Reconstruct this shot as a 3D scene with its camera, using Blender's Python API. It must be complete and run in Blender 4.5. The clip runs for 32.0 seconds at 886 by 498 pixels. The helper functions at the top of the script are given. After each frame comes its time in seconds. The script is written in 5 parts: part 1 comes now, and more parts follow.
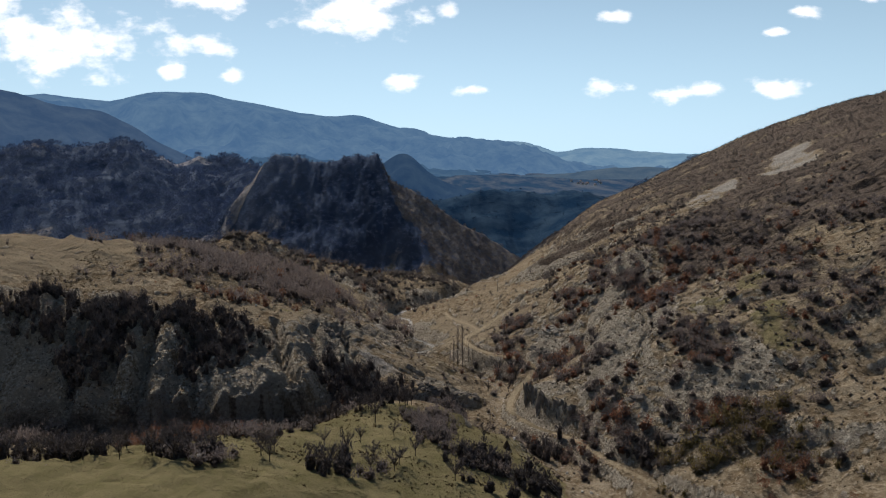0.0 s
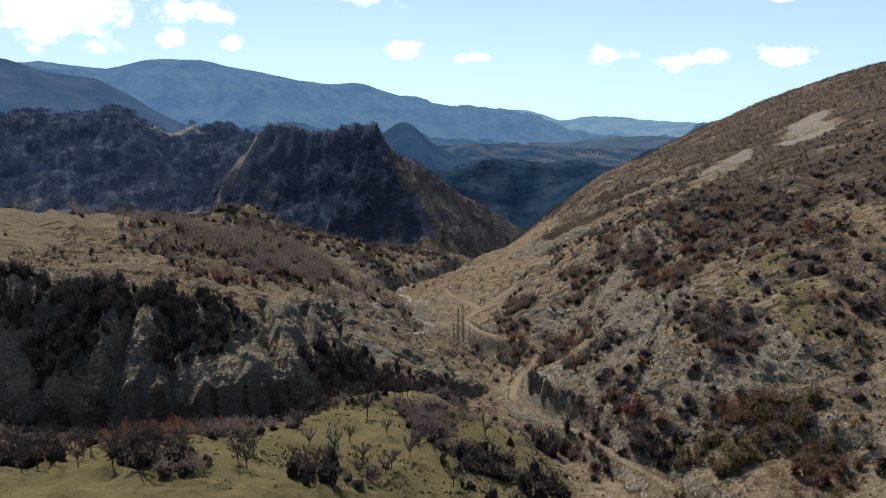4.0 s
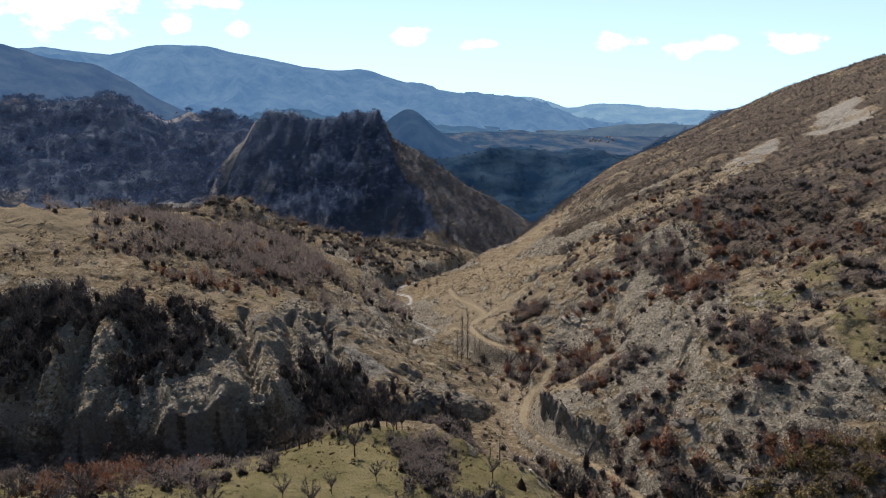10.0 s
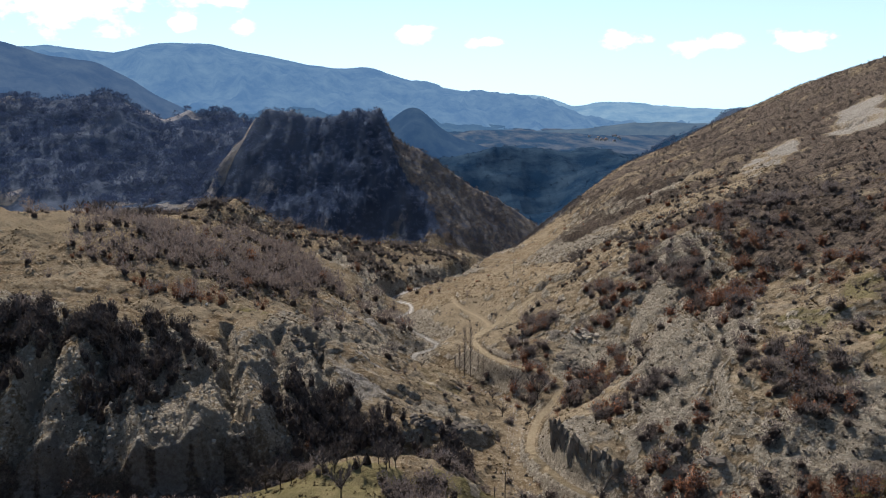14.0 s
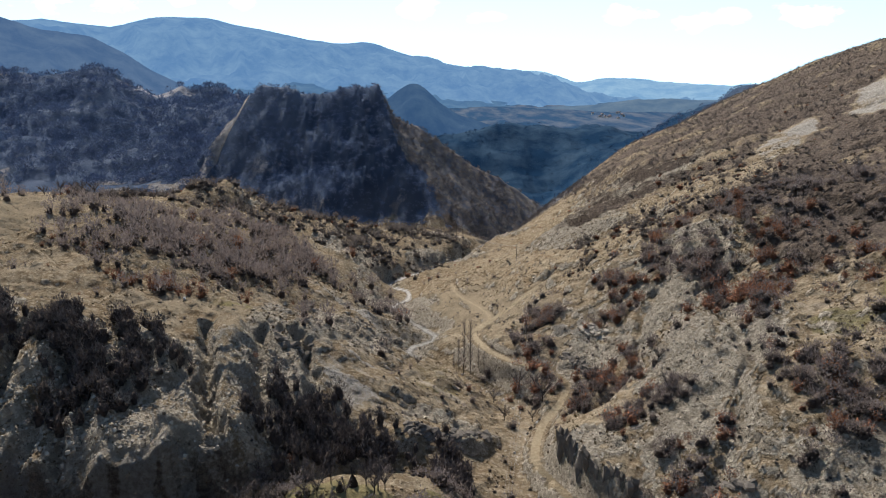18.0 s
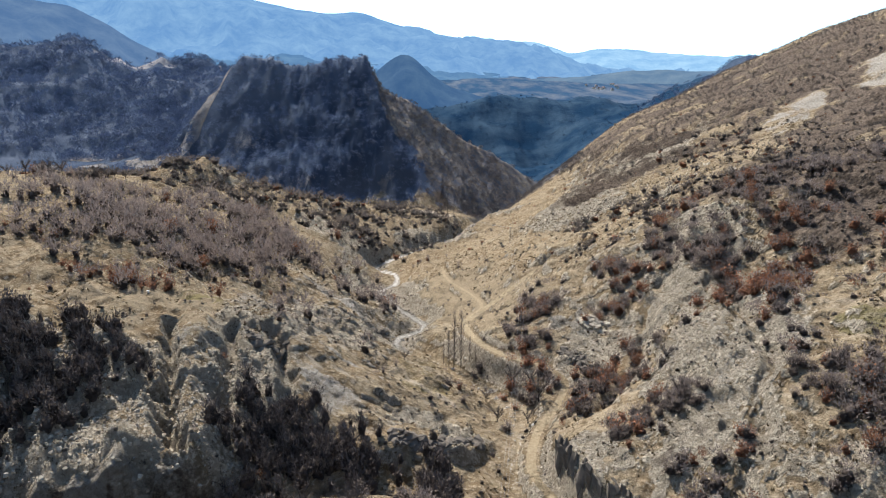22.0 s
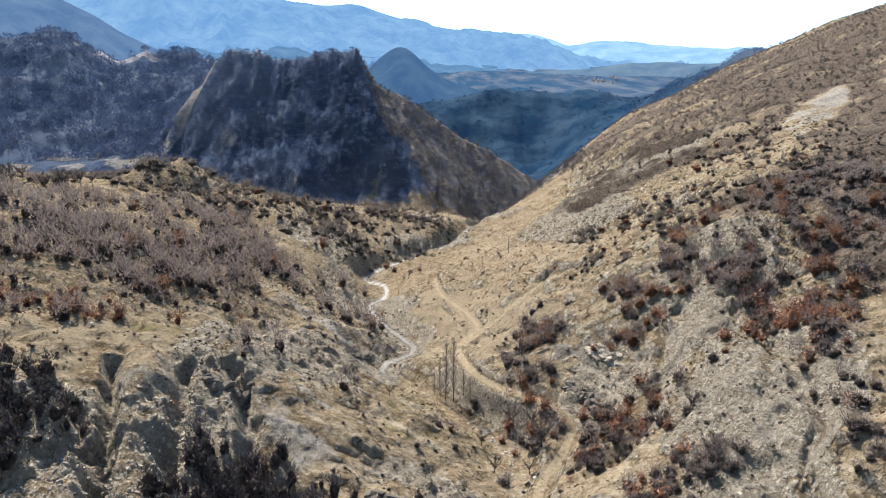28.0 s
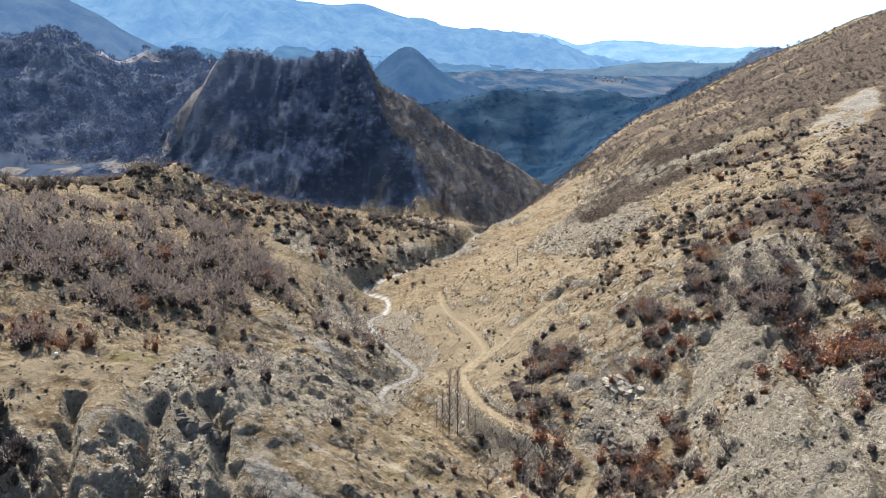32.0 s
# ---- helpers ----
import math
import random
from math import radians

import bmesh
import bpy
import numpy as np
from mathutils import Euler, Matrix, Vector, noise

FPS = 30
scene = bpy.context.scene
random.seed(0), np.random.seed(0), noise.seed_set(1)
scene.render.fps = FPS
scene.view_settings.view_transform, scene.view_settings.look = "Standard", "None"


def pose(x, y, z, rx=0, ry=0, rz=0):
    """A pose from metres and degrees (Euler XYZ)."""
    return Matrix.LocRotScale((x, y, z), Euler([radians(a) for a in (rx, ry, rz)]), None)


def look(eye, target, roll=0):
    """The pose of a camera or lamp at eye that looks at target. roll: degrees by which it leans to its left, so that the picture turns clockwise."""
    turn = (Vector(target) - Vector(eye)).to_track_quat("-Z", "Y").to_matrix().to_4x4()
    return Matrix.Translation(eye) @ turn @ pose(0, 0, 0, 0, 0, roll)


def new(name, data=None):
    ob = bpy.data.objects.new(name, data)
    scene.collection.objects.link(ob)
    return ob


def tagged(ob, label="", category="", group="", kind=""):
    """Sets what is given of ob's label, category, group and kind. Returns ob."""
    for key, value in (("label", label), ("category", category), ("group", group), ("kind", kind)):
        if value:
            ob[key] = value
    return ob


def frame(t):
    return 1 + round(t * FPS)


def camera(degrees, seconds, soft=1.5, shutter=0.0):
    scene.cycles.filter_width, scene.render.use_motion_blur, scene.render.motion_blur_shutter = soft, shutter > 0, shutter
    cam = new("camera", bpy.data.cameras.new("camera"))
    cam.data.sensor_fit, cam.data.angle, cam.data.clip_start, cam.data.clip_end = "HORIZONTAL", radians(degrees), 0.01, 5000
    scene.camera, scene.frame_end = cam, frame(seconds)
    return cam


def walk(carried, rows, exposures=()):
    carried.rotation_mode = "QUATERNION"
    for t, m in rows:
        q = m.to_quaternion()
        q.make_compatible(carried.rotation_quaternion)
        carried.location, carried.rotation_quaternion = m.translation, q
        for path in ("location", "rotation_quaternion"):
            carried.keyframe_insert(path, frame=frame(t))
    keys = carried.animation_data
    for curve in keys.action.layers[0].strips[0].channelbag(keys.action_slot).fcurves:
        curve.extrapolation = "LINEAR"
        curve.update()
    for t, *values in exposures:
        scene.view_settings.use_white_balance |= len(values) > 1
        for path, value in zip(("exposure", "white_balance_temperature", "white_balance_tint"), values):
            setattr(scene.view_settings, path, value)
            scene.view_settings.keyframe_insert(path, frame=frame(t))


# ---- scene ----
cam = camera(65.68, 32.0, soft=1.1)
PATH = [
    (0, (0.00, -300.00, 95.00), (-0.09, -201.04, 80.61), -0.08),
    (1, (0.22, -295.05, 95.00), (0.08, -196.22, 79.71), -0.08),
    (2, (0.49, -289.94, 95.00), (0.31, -191.29, 78.61), -0.12),
    (3, (0.86, -284.74, 95.04), (0.50, -186.31, 77.38), -0.09),
    (6, (1.47, -269.27, 94.96), (1.06, -171.34, 74.74), -0.09),
    (7, (1.61, -264.12, 94.95), (0.90, -166.24, 74.47), -0.04),
    (8, (1.96, -259.06, 94.99), (0.78, -161.19, 74.47), -0.01),
    (9, (2.27, -253.93, 95.07), (1.03, -156.07, 74.53), -0.09),
    (10, (2.38, -248.78, 95.16), (1.13, -150.93, 74.59), -0.00),
    (11, (2.49, -243.54, 95.21), (1.19, -145.71, 74.56), 0.07),
    (12, (2.74, -238.22, 95.22), (1.09, -140.40, 74.53), 0.09),
    (13, (3.14, -233.00, 95.18), (1.28, -135.20, 74.39), 0.03),
    (14, (3.54, -227.92, 95.17), (1.59, -130.13, 74.36), 0.01),
    (17, (4.32, -212.92, 95.24), (2.14, -115.77, 71.62), 0.06),
    (18, (4.39, -207.88, 95.23), (2.25, -110.84, 71.17), 0.10),
    (19, (4.52, -202.85, 95.20), (2.47, -106.10, 70.02), 0.12),
    (20, (4.79, -197.94, 95.15), (2.95, -101.48, 68.84), 0.11),
    (21, (5.10, -193.05, 95.08), (3.51, -96.83, 67.91), 0.07),
    (22, (5.39, -188.07, 94.98), (4.38, -92.03, 67.12), 0.06),
    (23, (5.75, -183.24, 94.88), (4.99, -87.34, 66.58), 0.04),
    (24, (6.16, -178.46, 94.83), (5.90, -82.68, 66.08), 0.04),
    (25, (6.77, -173.65, 94.90), (6.22, -77.90, 66.09), -0.01),
    (28, (7.70, -159.42, 95.41), (6.93, -63.68, 66.55), -0.02),
    (29, (8.01, -154.51, 95.45), (6.98, -58.77, 66.59), -0.08),
    (30, (8.31, -149.62, 95.49), (7.21, -53.91, 66.54), -0.04),
    (31, (8.58, -144.82, 95.53), (6.68, -49.13, 66.56), -0.07),
    (32, (8.73, -140.00, 95.56), (6.86, -44.30, 66.62), -0.04),
]
EXPOSURES = [(0, -0.72, 6440, 12), (3, -0.54, 6450, 12), (6, -0.30, 6460, 13), (13, -0.20, 6450, 13), (19, 0.20, 6340, 11), (23, 0.66, 6340, 10.5), (28, 0.74, 6340, 10), (32, 0.73, 6340, 10)]
walk(cam, [(t, look(eye, target, roll)) for t, eye, target, roll in PATH], EXPOSURES)

# ---- daylight ----
SUN_UP, SUN_LEFT = 45.0, 31.0  # degrees above the horizon, and to the left of the valley's line (+y)
world = bpy.data.worlds.new("sky")
scene.world = world
world.use_nodes = True
wn, wl = world.node_tree.nodes, world.node_tree.links
sky = wn.new("ShaderNodeTexSky")
sky.sky_type, sky.sun_disc = "NISHITA", False
sky.sun_elevation, sky.sun_rotation = radians(SUN_UP), radians(-SUN_LEFT)
sky.altitude, sky.air_density, sky.dust_density, sky.ozone_density = 600, 1.0, 0.5, 2.0
wn["Background"].inputs["Strength"].default_value = 0.083
sun = new("sun", bpy.data.lights.new("sun", "SUN"))
sun.data.energy, sun.data.angle, sun.data.color = 5.0, radians(0.55), (1.0, 0.90, 0.775)
away = Vector((-math.sin(radians(SUN_LEFT)) * math.cos(radians(SUN_UP)), math.cos(radians(SUN_LEFT)) * math.cos(radians(SUN_UP)), math.sin(radians(SUN_UP))))
sun.matrix_world = look(away * 500, (0, 0, 0))


def wmath(kind, a, b=None, c=None):
    t = wn.new("ShaderNodeMath")
    t.operation = kind
    for value, slot in zip((a, b, c), t.inputs):
        if isinstance(value, (int, float)):
            slot.default_value = value
        elif value is not None:
            wl.new(value, slot)
    return t.outputs[0]


# fair-weather clouds: bearing and rise (tangents), half width, half height
CLOUDS = [(-0.545, 0.150, 0.135, 0.048), (-0.640, 0.205, 0.060, 0.030), (-0.335, 0.145, 0.052, 0.018), (-0.330, 0.215, 0.062, 0.026), (-0.125, 0.190, 0.092, 0.036),
          (-0.055, 0.094, 0.026, 0.013), (0.035, 0.083, 0.022, 0.008), (0.235, 0.088, 0.036, 0.012), (0.345, 0.080, 0.044, 0.014), (0.235, 0.184, 0.026, 0.009), (0.505, 0.190, 0.026, 0.009),
          (0.475, 0.082, 0.046, 0.016), (0.465, 0.162, 0.022, 0.006), (-0.385, 0.108, 0.020, 0.010), (-0.300, 0.102, 0.018, 0.010), (0.006, 0.192, 0.016, 0.010), (0.600, 0.214, 0.022, 0.010)]
toward = wn.new("ShaderNodeTexCoord")
part_xyz = wn.new("ShaderNodeSeparateXYZ")
wl.new(toward.outputs["Generated"], part_xyz.inputs[0])
ahead = wmath("MAXIMUM", part_xyz.outputs[1], 0.05)
across, rise = wmath("DIVIDE", part_xyz.outputs[0], ahead), wmath("DIVIDE", part_xyz.outputs[2], ahead)
flat = wn.new("ShaderNodeCombineXYZ")
wl.new(across, flat.inputs[0])
wl.new(wmath("MULTIPLY", rise, 1.7), flat.inputs[1])
puff = wn.new("ShaderNodeTexNoise")
puff.inputs["Scale"].default_value, puff.inputs["Detail"].default_value, puff.inputs["Roughness"].default_value = 22.0, 7.0, 0.56
wl.new(flat.outputs[0], puff.inputs["Vector"])
body = None
for cx, cz, wide, tall in CLOUDS:
    u = wmath("DIVIDE", wmath("SUBTRACT", across, cx), wide)
    v = wmath("DIVIDE", wmath("SUBTRACT", rise, cz), tall)
    one = wmath("SUBTRACT", 1.0, wmath("SQRT", wmath("ADD", wmath("MULTIPLY", u, u), wmath("MULTIPLY", v, v))))
    body = one if body is None else wmath("MAXIMUM", body, one)
edge = wn.new("ShaderNodeMapRange")
edge.interpolation_type = "SMOOTHSTEP"
edge.inputs[1].default_value, edge.inputs[2].default_value = 0.0, 1.0
wl.new(wmath("ADD", wmath("MAXIMUM", body, -1.2), wmath("MULTIPLY", wmath("SUBTRACT", puff.outputs["Fac"], 0.46), 3.2)), edge.inputs[0])
# milky air: thick low over the horizon and on the sun's side, thin overhead
low = wn.new("ShaderNodeMapRange")
low.inputs[1].default_value, low.inputs[2].default_value, low.inputs[3].default_value, low.inputs[4].default_value = 0.0, 0.42, 0.80, 0.06
wl.new(part_xyz.outputs[2], low.inputs[0])
sunny = wn.new("ShaderNodeMapRange")
sunny.inputs[1].default_value, sunny.inputs[2].default_value, sunny.inputs[3].default_value, sunny.inputs[4].default_value = -1.0, 1.0, 0.14, 1.58
wl.new(part_xyz.outputs[1], sunny.inputs[0])
haze = wn.new("ShaderNodeVectorMath")
haze.operation = "SCALE"
haze.inputs[0].default_value = (8.5, 12.5, 15.4)
wl.new(sunny.outputs[0], haze.inputs["Scale"])


def wmix(fac, a, b):
    t = wn.new("ShaderNodeMix")
    t.data_type = "RGBA"
    for value, slot in ((fac, t.inputs[0]), (a, t.inputs[6]), (b, t.inputs[7])):
        if isinstance(value, tuple):
            slot.default_value = (*value, 1)
        else:
            wl.new(value, slot)
    return t.outputs[2]


milky = wmix(low.outputs[0], sky.outputs[0], haze.outputs[0])
wl.new(wmix(edge.outputs[0], milky, (25.0, 25.3, 25.6)), wn["Background"].inputs["Color"])

# ---- materials ----
def material(name, rough=0.9):
    m = bpy.data.materials.new(name)
    m.use_nodes = True
    p = m.node_tree.nodes["Principled BSDF"]
    p.inputs["Roughness"].default_value = rough
    p.inputs["Specular IOR Level"].default_value = 0.5 if rough < 0.7 else 0.0
    return m, m.node_tree.nodes, m.node_tree.links, p


def noise_of(n, l, place, scale, detail=4.0, rough=0.55):
    t = n.new("ShaderNodeTexNoise")
    t.inputs["Scale"].default_value, t.inputs["Detail"].default_value, t.inputs["Roughness"].default_value = scale, detail, rough
    if place:
        l.new(place, t.inputs["Vector"])
    return t.outputs["Fac"]


def ranged(n, l, value, low, high, to_low=0.0, to_high=1.0):
    t = n.new("ShaderNodeMapRange")
    t.inputs[1].default_value, t.inputs[2].default_value, t.inputs[3].default_value, t.inputs[4].default_value = low, high, to_low, to_high
    l.new(value, t.inputs[0])
    return t.outputs[0]


def mixed(n, l, fac, a, b):
    t = n.new("ShaderNodeMix")
    t.data_type = "RGBA"
    for value, slot in ((fac, t.inputs[0]), (a, t.inputs[6]), (b, t.inputs[7])):
        if isinstance(value, (tuple, float)):
            slot.default_value = (*value, 1) if isinstance(value, tuple) else value
        else:
            l.new(value, slot)
    return t.outputs[2]


def maths(n, l, kind, a, b):
    t = n.new("ShaderNodeMath")
    t.operation = kind
    for value, slot in ((a, t.inputs[0]), (b, t.inputs[1])):
        if isinstance(value, (int, float)):
            slot.default_value = value
        else:
            l.new(value, slot)
    return t.outputs[0]


def plain(name, dark, light, scale=2.0, rough=0.9, islands=False, bump=0.0, airy=0.0):
    """Two tones by noise and by piece."""
    m, n, l, p = material(name, rough)
    place = n.new("ShaderNodeNewGeometry")
    fac = noise_of(n, l, place.outputs["Position"], scale)
    fac = ranged(n, l, fac, 0.3, 0.7)
    if islands:
        each = place.outputs["Random Per Island"]
    else:
        each = n.new("ShaderNodeObjectInfo").outputs["Random"]
    fac = maths(n, l, "ADD", maths(n, l, "MULTIPLY", fac, 0.5), maths(n, l, "MULTIPLY", each, 0.5))
    l.new(mixed(n, l, fac, dark, light), p.inputs["Base Color"])
    if bump:
        b = n.new("ShaderNodeBump")
        b.inputs["Distance"].default_value = bump
        l.new(noise_of(n, l, place.outputs["Position"], scale * 4), b.inputs["Height"])
        l.new(b.outputs[0], p.inputs["Normal"])
    if airy:
        # light sifts through a mesh of twigs
        through_it, both = n.new("ShaderNodeBsdfTranslucent"), n.new("ShaderNodeMixShader")
        l.new(p.inputs["Base Color"].links[0].from_socket, through_it.inputs["Color"])
        both.inputs[0].default_value = airy
        l.new(p.outputs[0], both.inputs[1])
        l.new(through_it.outputs[0], both.inputs[2])
        l.new(both.outputs[0], n["Material Output"].inputs["Surface"])
    return m


TWIG = plain("bare_twigs", (0.180, 0.152, 0.139), (0.410, 0.346, 0.316), 0.15, islands=True, airy=0.32)
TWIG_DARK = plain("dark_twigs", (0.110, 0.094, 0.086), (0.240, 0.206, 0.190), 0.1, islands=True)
RUST = plain("withered_leaves", (0.270, 0.128, 0.078), (0.520, 0.262, 0.158), 0.3, islands=True)
OLIVE = plain("olive_leaves", (0.19, 0.148, 0.058), (0.36, 0.285, 0.115), 0.3, islands=True)
BARK = plain("bark", (0.045, 0.038, 0.033), (0.11, 0.095, 0.08), 3.0)
# far woods: blue haze, and shade on the hill's front, put into colour
WOOD_HAZED = plain("hazed_bare_wood", (0.165, 0.214, 0.325), (0.222, 0.270, 0.374), 0.02, islands=True)
# lit copy of the hill's wood: sunlight put into a browner tone
WOOD_SUNLIT = plain("sunlit_bare_wood", (0.150, 0.135, 0.130), (0.275, 0.248, 0.228), 0.03, islands=True)
# woods farther off, haze put into the colour too
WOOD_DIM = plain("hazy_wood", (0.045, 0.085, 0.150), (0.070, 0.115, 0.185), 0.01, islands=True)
STONE = plain("grey_stone", (0.23, 0.206, 0.168), (0.54, 0.492, 0.408), 1.2, 0.85, islands=True, bump=0.08)
STONE_DARK = plain("dark_stone", (0.075, 0.067, 0.060), (0.22, 0.198, 0.170), 0.6, 0.85, islands=True, bump=0.12)
STONE_PALE = plain("pale_stone", (0.38, 0.355, 0.310), (0.62, 0.590, 0.535), 1.0, 0.8, islands=True, bump=0.06)
# inner masses darker than the twigs: shade within crowns put into the colour
MASS = plain("twig_thicket", (0.110, 0.092, 0.082), (0.260, 0.218, 0.196), 2.6, islands=True, bump=0.5, airy=0.35)
# dark brown bushes; the hanging wood's shade is put into this tone
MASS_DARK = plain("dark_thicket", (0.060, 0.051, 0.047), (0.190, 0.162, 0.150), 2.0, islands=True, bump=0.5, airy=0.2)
MASS_LOW = plain("low_thicket", (0.110, 0.096, 0.087), (0.300, 0.262, 0.236), 2.6, islands=True, bump=0.5, airy=0.35)
RUST_MASS = plain("rust_thicket", (0.205, 0.104, 0.070), (0.440, 0.230, 0.146), 2.6, islands=True, bump=0.5, airy=0.3)
OLIVE_MASS = plain("olive_thicket", (0.180, 0.142, 0.068), (0.380, 0.302, 0.145), 2.6, islands=True, bump=0.5, airy=0.3)
TUFT = plain("dry_tufts", (0.070, 0.054, 0.034), (0.21, 0.155, 0.088), 0.3, islands=True)
HAY = plain("weathered_hay", (0.030, 0.026, 0.022), (0.07, 0.055, 0.04), 6.0)
POLE = plain("grey_pole_wood", (0.10, 0.085, 0.07), (0.2, 0.175, 0.15), 5.0)
WIRE = plain("aluminium_wire", (0.4, 0.4, 0.4), (0.5, 0.5, 0.5), 3.0, 0.4)
PAINT = plain("white_paint", (0.7, 0.7, 0.68), (0.82, 0.82, 0.8), 8.0, 0.6)
# red tiles dulled to grey: haze put into the colour
TILE = plain("hazed_red_tiles", (0.20, 0.165, 0.165), (0.27, 0.22, 0.215), 1.0)
PLASTER = plain("pale_plaster", (0.5, 0.47, 0.42), (0.75, 0.73, 0.68), 0.4)


def ground_material():
    m, n, l, p = material("valley_ground", 0.95)
    at = n.new("ShaderNodeNewGeometry").outputs["Position"]
    big, mid, small, fine = (noise_of(n, l, at, s, 5.0, 0.6) for s in (0.028, 0.16, 0.9, 3.2))

    def attr(name):
        t = n.new("ShaderNodeAttribute")
        t.attribute_name = name
        return t.outputs["Fac"]

    def cover(name, noise, strength=0.8, low=0.38, high=0.62):
        """Where a cover lies, with a ragged rim."""
        mingled = maths(n, l, "ADD", maths(n, l, "MULTIPLY", noise, 0.6), maths(n, l, "MULTIPLY", fine, 0.4))
        v = maths(n, l, "ADD", attr(name), maths(n, l, "MULTIPLY", maths(n, l, "SUBTRACT", mingled, 0.5), strength * 1.5))
        return ranged(n, l, v, low, high)

    grass = mixed(n, l, ranged(n, l, big, 0.35, 0.65), (0.280, 0.224, 0.147), (0.390, 0.324, 0.226))
    grass = mixed(n, l, ranged(n, l, mid, 0.42, 0.68), grass, (0.212, 0.154, 0.092))
    grass = mixed(n, l, ranged(n, l, small, 0.50, 0.66, 0.0, 0.9), grass, (0.485, 0.412, 0.302))
    clods = noise_of(n, l, at, 0.42, 6.0, 0.68)
    grass = mixed(n, l, ranged(n, l, clods, 0.53, 0.62, 0.0, 0.72), grass, (0.118, 0.088, 0.056))
    grass = mixed(n, l, maths(n, l, "MULTIPLY", ranged(n, l, fine, 0.52, 0.75), 0.42), grass, (0.110, 0.080, 0.052))
    grass = mixed(n, l, maths(n, l, "MULTIPLY", cover("earth", mid), 0.75), grass, (0.335, 0.250, 0.155))
    green = mixed(n, l, ranged(n, l, mid, 0.35, 0.65), (0.205, 0.184, 0.090), (0.290, 0.250, 0.135))
    green = mixed(n, l, maths(n, l, "MULTIPLY", ranged(n, l, small, 0.48, 0.7), 0.7), green, (0.260, 0.215, 0.120))
    green = mixed(n, l, maths(n, l, "MULTIPLY", ranged(n, l, fine, 0.52, 0.8), 0.6), green, (0.09, 0.085, 0.04))
    col = mixed(n, l, cover("green", mid, 0.7), grass, green)
    straw = mixed(n, l, ranged(n, l, small, 0.4, 0.7), (0.345, 0.285, 0.200), (0.265, 0.212, 0.138))
    col = mixed(n, l, cover("straw", mid, 0.5), col, straw)
    # strata: thin pale and dark lines across the slopes, and trodden ledges along the contour
    bent = n.new("ShaderNodeMapping")
    bent.inputs["Scale"].default_value = (0.045, 0.21, 0.16)
    turned = n.new("ShaderNodeMapping")
    turned.inputs["Rotation"].default_value = (0.0, 0.0, 0.6)
    l.new(at, turned.inputs["Vector"])
    l.new(turned.outputs[0], bent.inputs["Vector"])
    strata = noise_of(n, l, bent.outputs[0], 1.0, 9.0, 0.72)
    col = mixed(n, l, maths(n, l, "MULTIPLY", ranged(n, l, strata, 0.53, 0.60), maths(n, l, "MULTIPLY", attr("streak"), 0.75)), col, (0.450, 0.400, 0.325))
    col = mixed(n, l, maths(n, l, "MULTIPLY", ranged(n, l, strata, 0.44, 0.37), maths(n, l, "MULTIPLY", attr("streak"), 0.7)), col, (0.085, 0.064, 0.044))
    speck = noise_of(n, l, at, 1.7, 3.0, 0.7)
    col = mixed(n, l, ranged(n, l, speck, 0.62, 0.68, 0.0, 0.7), col, (0.075, 0.056, 0.038))
    warp = n.new("ShaderNodeVectorMath")
    warp.operation = "MULTIPLY_ADD"
    l.new(at, warp.inputs[2])
    warp.inputs[1].default_value = (6.0, 6.0, 9.0)
    shift = n.new("ShaderNodeTexNoise")
    shift.inputs["Scale"].default_value = 0.5
    l.new(at, shift.inputs["Vector"])
    l.new(shift.outputs["Color"], warp.inputs[0])
    rock = mixed(n, l, ranged(n, l, mid, 0.3, 0.7), (0.385, 0.335, 0.262), (0.580, 0.515, 0.412))
    rock = mixed(n, l, ranged(n, l, small, 0.49, 0.62), rock, (0.70, 0.640, 0.530))
    # shadow flecks between lumps and in cracks, put into the rock's colour
    rock = mixed(n, l, ranged(n, l, fine, 0.60, 0.78, 0.0, 0.6), rock, (0.12, 0.106, 0.088))
    shaded_cracks = noise_of(n, l, warp.outputs[0], 0.42, 6.0, 0.7)
    rock = mixed(n, l, ranged(n, l, shaded_cracks, 0.43, 0.35, 0.0, 0.88), rock, (0.070, 0.060, 0.050))
    col = mixed(n, l, cover("rock", small, 1.0), col, rock)
    litter_and_sunlit = mixed(n, l, ranged(n, l, small, 0.4, 0.6), (0.110, 0.089, 0.074), (0.200, 0.163, 0.132))
    col = mixed(n, l, cover("litter_and_sunlit", mid, 0.6), col, litter_and_sunlit)
    pale = mixed(n, l, ranged(n, l, small, 0.35, 0.65), (0.30, 0.276, 0.238), (0.46, 0.430, 0.380))
    pale = mixed(n, l, ranged(n, l, fine, 0.55, 0.75), pale, (0.17, 0.155, 0.13))
    col = mixed(n, l, cover("pale", small, 0.7), col, pale)
    dust = mixed(n, l, ranged(n, l, small, 0.35, 0.65), (0.36, 0.290, 0.190), (0.47, 0.392, 0.272))
    col = mixed(n, l, cover("dust", small, 0.35), col, dust)
    # bluish white for far bare ground: haze put into the colour
    hazed_bare = mixed(n, l, ranged(n, l, mid, 0.35, 0.65), (0.30, 0.295, 0.31), (0.52, 0.515, 0.53))
    # woods, fields and clearings far off, blue haze put into their colours
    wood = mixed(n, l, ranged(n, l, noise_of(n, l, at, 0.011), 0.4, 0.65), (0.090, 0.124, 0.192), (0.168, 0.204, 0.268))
    hazed_gorge = mixed(n, l, ranged(n, l, noise_of(n, l, at, 0.014, 8.0, 0.68), 0.40, 0.66), (0.014, 0.040, 0.084), (0.052, 0.094, 0.146))
